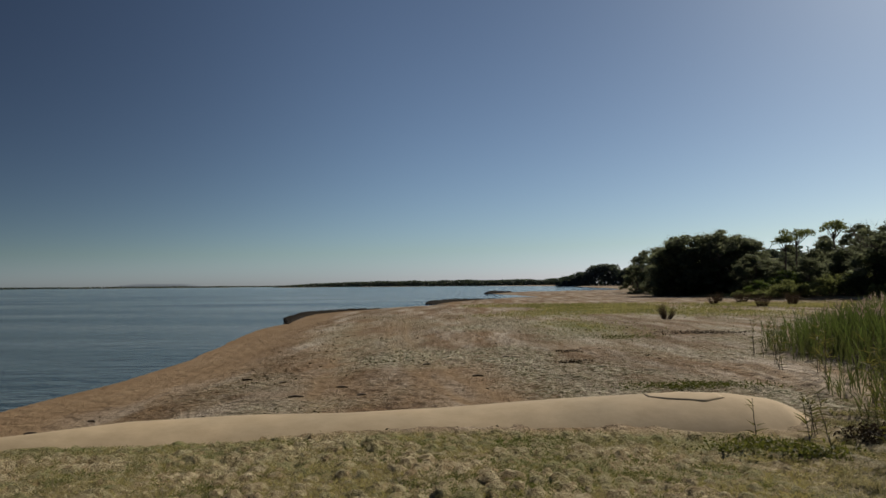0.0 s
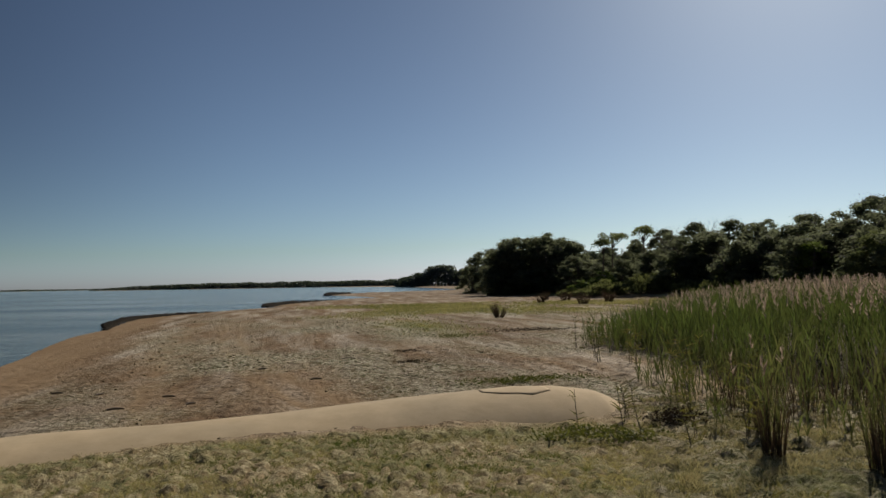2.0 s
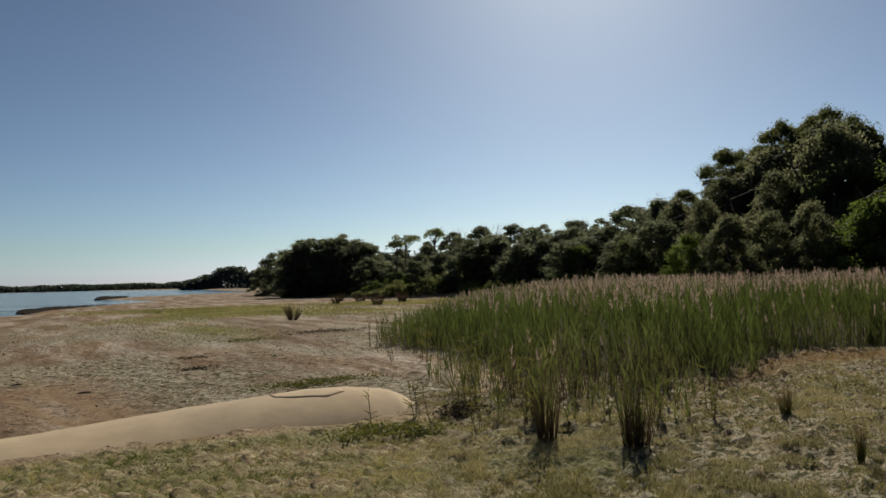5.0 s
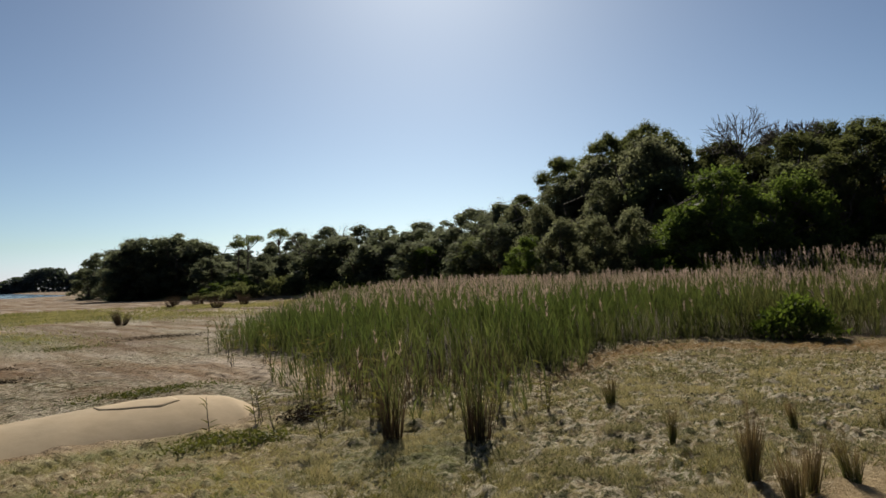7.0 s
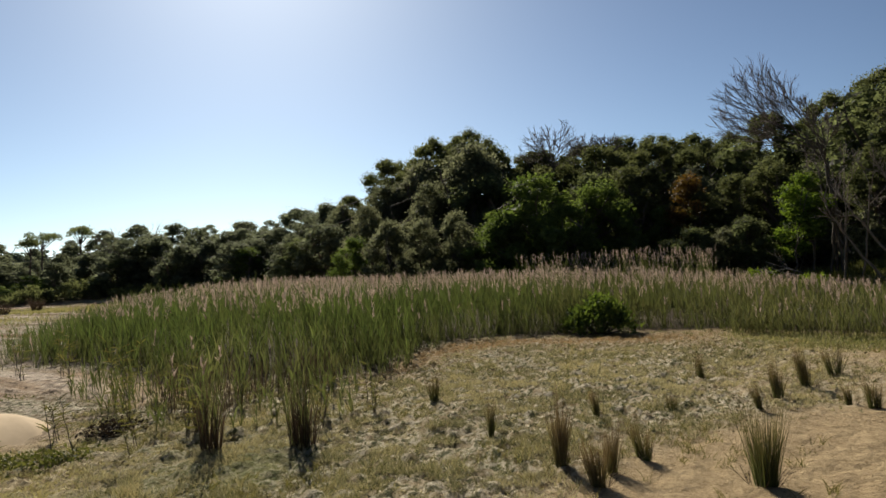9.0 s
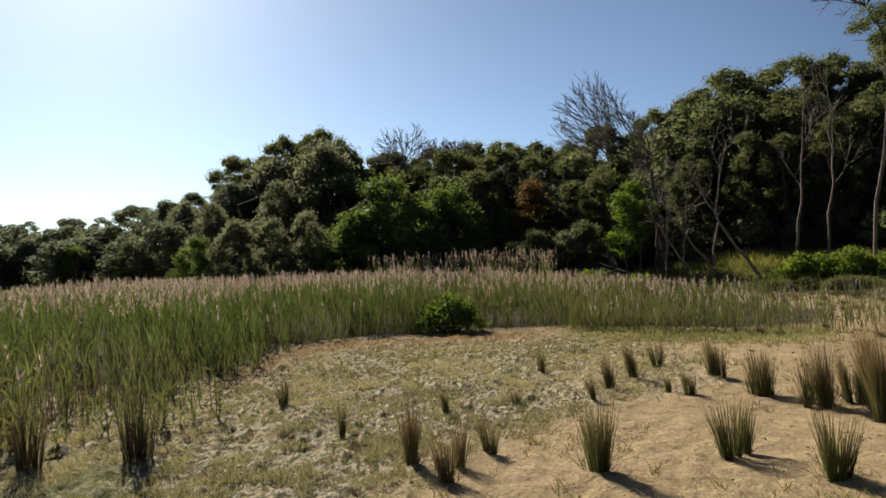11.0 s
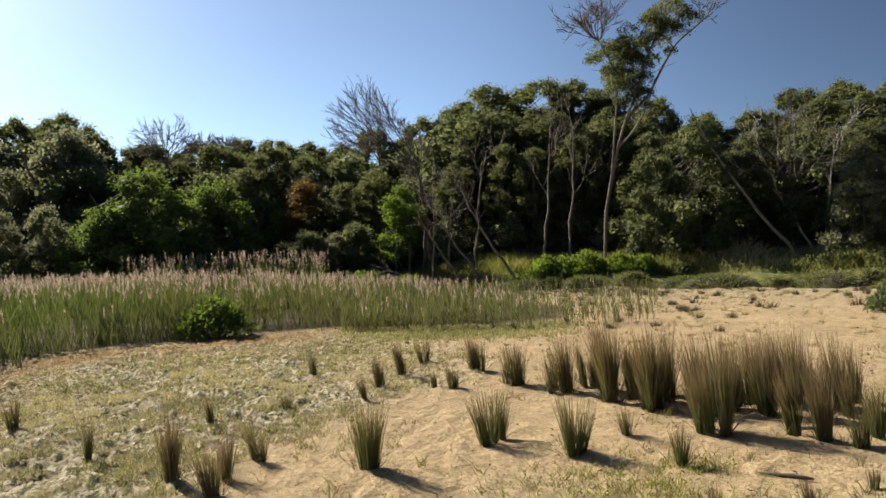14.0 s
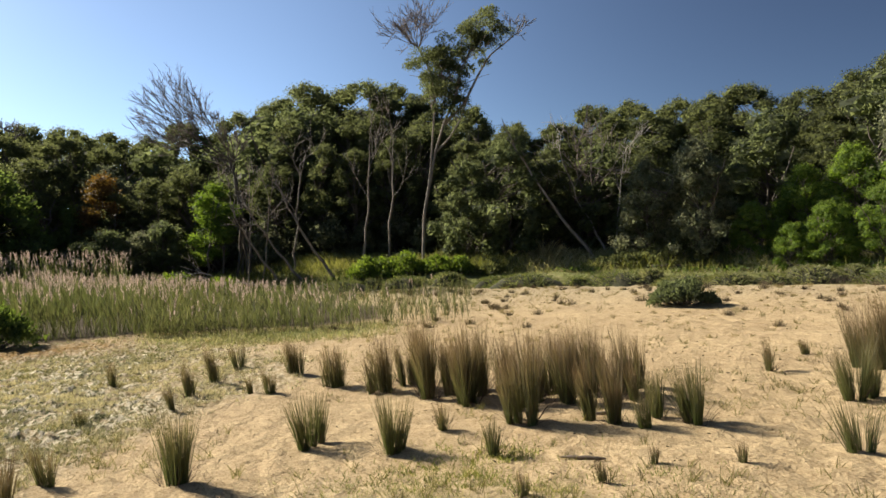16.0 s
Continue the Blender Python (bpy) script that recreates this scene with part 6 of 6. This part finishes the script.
peat_ledge(((-9.2, 37.0), (-10.4, 43), (-10.9, 50), (-9.0, 56), (-6.0, 58)), 0.55, 0.16, 1)
peat_ledge(((-2.6, 71.5), (-2.2, 78), (0.5, 87), (6, 92)), 1.1, 0.32, 2)
peat_ledge(((6.9, 147), (9.0, 156), (14, 164)), 1.3, 0.6, 3)


# ---- far shores, with the haze in their colours ----
def far_wood(name, label, pts, tall, n, size, seed, mat=None, lumpy=1.0):
    """A wooded shore far off: pts are (x, y) along it."""
    r = np.random.default_rng(seed)
    p = np.array(pts, float)
    seg = np.r_[0, np.cumsum(np.linalg.norm(np.diff(p, axis=0), axis=1))]
    s = r.uniform(0, seg[-1], n)
    x, y = np.interp(s, seg, p[:, 0]), np.interp(s, seg, p[:, 1])
    top = np.interp(s, np.linspace(0, seg[-1], len(tall)), tall) * (0.85 + lumpy * (0.2 * wave(s, s * 0, size * 5) + 0.12 * wave(s, s * 0 + 5, size * 1.7)))
    z = top * r.random(n) ** 0.7
    at = np.stack([x + r.normal(size=n) * size * 0.5, y + r.normal(size=n) * size * 2 + (1 - z / top) * -size, z - 0.6], -1)
    way = unit(r.normal(size=(n, 3)))
    V, F, C = leaf_cards(at - way * size * 0.5, way, r.uniform(0.6, 1.3, n) * size, r.uniform(0.5, 0.9, n) * size, r, 0.0, True)
    th = thing(name, pose(0, 0, 0), label, "woodland", kind="stuff")
    part("foliage", raw("foliage", V, F, mat or HAZE_WOOD, C), th)


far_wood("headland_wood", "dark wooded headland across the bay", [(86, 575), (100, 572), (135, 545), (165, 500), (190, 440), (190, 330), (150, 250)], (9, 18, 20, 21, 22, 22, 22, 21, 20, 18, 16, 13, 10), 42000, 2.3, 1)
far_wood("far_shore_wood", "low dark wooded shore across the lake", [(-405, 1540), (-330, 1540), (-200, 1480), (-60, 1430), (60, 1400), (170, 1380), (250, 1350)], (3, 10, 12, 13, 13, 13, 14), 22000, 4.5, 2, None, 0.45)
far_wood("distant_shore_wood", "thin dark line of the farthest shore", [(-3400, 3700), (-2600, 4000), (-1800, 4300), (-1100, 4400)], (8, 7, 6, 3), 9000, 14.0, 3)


def far_hills():
    x = np.linspace(-2700, -1500, 80)
    h = 26 * np.exp(-((x + 2150) / 260) ** 2) + 16 * np.exp(-((x + 1850) / 150) ** 2) + 3
    y = 4600 - 0.1 * (x + 2000)
    V = np.concatenate([np.stack([x, y, 0 * x - 2], -1), np.stack([x, y + 40, h], -1), np.stack([x, y + 120, 0 * x - 2], -1)])
    i = np.arange(79)
    F = np.concatenate([np.stack([i, i + 1, i + 81, i + 80], -1), np.stack([i + 80, i + 81, i + 161, i + 160], -1)])
    tagged(new("backdrop_hills", raw("backdrop_hills", V, F, HILL, None, True)), "faint hills beyond the lake, coloured blue for haze", "hills", kind="structure")


far_hills()


# ---- weeds and wrack ----
def weed(x, y, tall, seed, mat=None):
    """A stalk with a few narrow leaves."""
    r = np.random.default_rng(seed)
    th = thing("weed_stalk", pose(x, y, ground_z(x, y) - 0.02), "thin leafy weed stalk at the turf edge", "weed", "weed stalks")
    wood, leaf = Soup(), Soup()
    for k in range(r.integers(1, 4)):
        p = curve_path((0.04 * k, 0.02 * k, 0), (r.normal() * 0.08, r.normal() * 0.08, tall * r.uniform(0.7, 1.05)), (0, 0, 0), 7, r)
        wood.add(*tube(p, np.linspace(0.006, 0.0025, 7), 5))
        n = int(6 + 12 * tall)
        at = p[r.integers(1, 7, n)] + r.normal(size=(n, 3)) * 0.008
        w = unit(np.concatenate([r.normal(size=(n, 2)), r.uniform(0.2, 1.2, (n, 1))], 1))
        leaf.add(*blades(at, w, r.uniform(0.07, 0.2, n), r.uniform(0.008, 0.016, n), 0.4, r, 0.1, 0.7))
    part("stalk", wood.mesh("stalk", BARK, True), th)
    part("foliage", leaf.mesh("foliage", mat or WEED), th)


for k, (x, y, h) in enumerate(((3.24, 7.5, 0.5), (3.53, 6.9, 0.55), (3.62, 6.7, 0.6), (3.85, 7.5, 0.45), (4.16, 6.55, 0.55), (4.35, 7.1, 0.7), (4.6, 6.3, 0.6), (4.75, 7.5, 0.7), (5.1, 7.6, 0.8), (5.25, 8.4, 0.8),
                               (5.4, 9.0, 0.9), (5.15, 6.8, 0.8), (5.6, 8.6, 0.9), (6.1, 9.6, 0.9), (6.0, 12.8, 0.8), (6.4, 12.2, 1.0), (6.3, 13.6, 0.9), (6.6, 14.8, 0.9), (6.2, 11.6, 0.8), (7.0, 16.2, 0.9), (4.5, 5.9, 0.5), (5.5, 5.2, 0.5), (5.9, 5.6, 0.6), (6.4, 5.2, 0.5), (6.9, 5.7, 0.6), (3.9, 6.2, 0.4))):
    weed(x, y, h, 700 + k)


def creeper(x, y, wide, deep, seed, n=900, tall=0.09, mat=None, label="dark green creeping plant on the sand"):
    r = np.random.default_rng(seed)
    th = thing("creeping_plant", pose(0, 0, 0), label, "plant", "creeping plants")
    q, a = r.random(n) ** 0.5, r.uniform(0, 2 * np.pi, n)
    px, py = x + r.normal(size=n) * wide * 0.3, y + r.normal(size=n) * deep * 0.3
    at = np.stack([px, py, height(px, py) + r.random(n) * tall * (1 - 0.6 * q)], -1)
    w = unit(np.concatenate([r.normal(size=(n, 2)), r.uniform(0.1, 1.2, (n, 1))], 1))
    part("foliage", raw("foliage", *leaf_cards(at, w, r.uniform(0.03, 0.07, n), r.uniform(0.012, 0.028, n), r)[:2], mat or WEED, leaf_cards(at, w, 0.05, 0.02, r)[2]), th)


creeper(2.9, 6.9, 0.8, 0.35, 1, 420)
creeper(3.45, 6.62, 0.7, 0.4, 2, 480, 0.12)
creeper(3.2, 7.15, 0.7, 0.3, 3, 320)
creeper(3.75, 10.7, 1.9, 0.5, 4, 1500, 0.1)
creeper(4.35, 7.25, 0.5, 0.4, 5, 600, 0.2, DRY_RUSH, "dark dead twiggy weed clump")
creeper(7.8, 21.6, 2.6, 0.9, 6, 900, 0.15, DRY_RUSH, "dark line of dead plant wrack on the flat")
creeper(5.1, 20.6, 1.6, 0.7, 7, 600, 0.12)
creeper(2.4, 14.0, 0.5, 0.3, 8, 260, 0.09, DRY_RUSH, "dark heap of washed-up weed")
creeper(2.7, 16.3, 0.5, 0.3, 9, 200, 0.07, DRY_RUSH, "dark heap of washed-up weed")
creeper(17.2, -16.8, 2.2, 0.9, 10, 1200, 0.35, DRY_RUSH, "dark heap of washed-up weed")


def driftwood(x, y, length, turn, seed):
    r = np.random.default_rng(seed)
    p = curve_path((-length / 2, 0, 0.02), (length / 2, 0, 0.02), (0, 0.04, 0.01), 8, r)
    me = raw("driftwood", *tube(p, 0.017 * np.array((0.5, 0.9, 1, 1.1, 1, 0.9, 0.7, 0.4)), 7), DARK_WOOD, None, True)
    ob = new("driftwood", me)
    ob.matrix_basis = pose(x, y, ground_z(x, y), 0, 0, turn)
    tagged(ob, "short dark driftwood stick lying on the beach", "driftwood", "driftwood on the beach")


for k, (x, y, l, t) in enumerate(((-2.5, 10.65, 0.24, 10), (-1.9, 11.4, 0.2, -15), (-1.45, 10.5, 0.16, 40), (-4.1, 13.4, 0.2, 0), (-5.7, 9.1, 0.16, 20), (-5.2, 9.7, 0.14, -20), (-3.2, 12.6, 0.18, 60), (0.4, 12.4, 0.2, 5), (1.2, 15.2, 0.3, -10), (-0.6, 14.2, 0.2, 30), (6.2, -3.05, 0.3, 70), (5.0, -2.3, 0.35, 60))):
    driftwood(x, y, l, t, 90 + k)


def build_wrack():
    """Flecks of dead leaf and seaweed over the beach and the sand slope."""
    r = np.random.default_rng(31)
    n = 30000
    az, d = np.radians(r.uniform(-36, 44, n)), 7.5 + 34 * r.random(n) ** 1.5
    x, y = d * np.sin(az), d * np.cos(az)
    keep = r.random(n) < (0.05 + 0.3 * litter(x, y)) * beach(x, y) * smooth_step(1.6, 3.6, shore_gap(x, y))
    x, y = x[keep], y[keep]
    n2 = 5000
    az, d = np.radians(r.uniform(78, 142, n2)), 4 + 18 * r.random(n2)
    keep = wave(d * np.sin(az), d * np.cos(az), 1.6) + 0.4 * r.normal(size=n2) > 0.3
    x, y = np.r_[x, (d * np.sin(az))[keep]], np.r_[y, (d * np.cos(az))[keep]]
    m = len(x)
    at = np.stack([x, y, height(x, y) + 0.012], -1)
    w = unit(np.concatenate([r.normal(size=(m, 2)), np.abs(r.normal(size=(m, 1))) * 0.12], 1))
    s = np.clip(0.25 + 0.045 * np.hypot(x, y), 0.3, 1.3)
    V, F, C = leaf_cards(at, w, r.uniform(0.03, 0.1, m) * s, r.uniform(0.012, 0.035, m) * s, r)
    th = thing("beach_wrack", pose(0, 0, 0), "scattered dark flecks of dead leaf and weed on sand", "wrack", kind="stuff")
    part("leaf_litter", raw("leaf_litter", V, F, WRACK, C), th)


build_wrack()


def build_dune_tufts():
    """Small dry tufts up the sandy slope below the bank."""
    r = np.random.default_rng(33)
    n = 2600
    a, d = r.uniform(80, 140, n), r.uniform(12, 27.5, n)
    x, y = d * np.sin(np.radians(a)), d * np.cos(np.radians(a))
    dens = smooth_step(14, 24, d) * (0.35 + 0.6 * wave(x, y, 2.2)) + 0.05
    keep = (r.random(n) < dens) & (wood_gap(x, y) < -2) & ~inside(x, y, REED_POLY)
    k = 22
    x, y = np.repeat(x[keep], k), np.repeat(y[keep], k)
    m = len(x)
    size = np.repeat(r.uniform(0.5, 1.4, m // k), k)
    b = np.stack([x + r.normal(size=m) * 0.035 * size, y + r.normal(size=m) * 0.035 * size, height(x, y) - 0.01], -1)
    w = unit(np.concatenate([r.normal(size=(m, 2)) * 0.6, np.ones((m, 1))], 1))
    V, F, C = blades(b, w, r.uniform(0.05, 0.15, m) * size, 0.009, 0.35, r, 0.3, 1.0)
    C[:, 1] = np.clip(C[:, 1] + 0.35, 0, 1)
    n = 170
    a, d = r.uniform(92, 140, n), 14 + 12.5 * r.random(n) ** 0.6
    x, y = d * np.sin(np.radians(a)), d * np.cos(np.radians(a))
    keep = (wood_gap(x, y) < -2.5) & ~inside(x, y, REED_POLY)
    k = 70
    x, y = np.repeat(x[keep], k), np.repeat(y[keep], k)
    m = len(x)
    size = np.repeat(r.uniform(0.6, 1.3, m // k), k)
    ox, oy = r.normal(size=(2, m)) * 0.045 * size
    b2 = np.stack([x + ox, y + oy, height(x, y) - 0.01], -1)
    w2 = unit(np.stack([ox * 5, oy * 5, np.full(m, 1.0)], -1) + r.normal(size=(m, 3)) * 0.2)
    V2, F2, C2 = leaf_cards(b2, w2, r.uniform(0.1, 0.24, m) * size, 0.013, r, 0.0, True)
    th = thing("dune_tufts", pose(0, 0, 0), "small dry grass tufts scattered up the sandy slope", "grass", kind="stuff")
    part("grass_cover", raw("grass_cover", V, F, WEED, C), th)
    part("dry_cover", raw("dry_cover", V2, F2, WRACK, C2), th, "compact dark brown dead tufts")


build_dune_tufts()
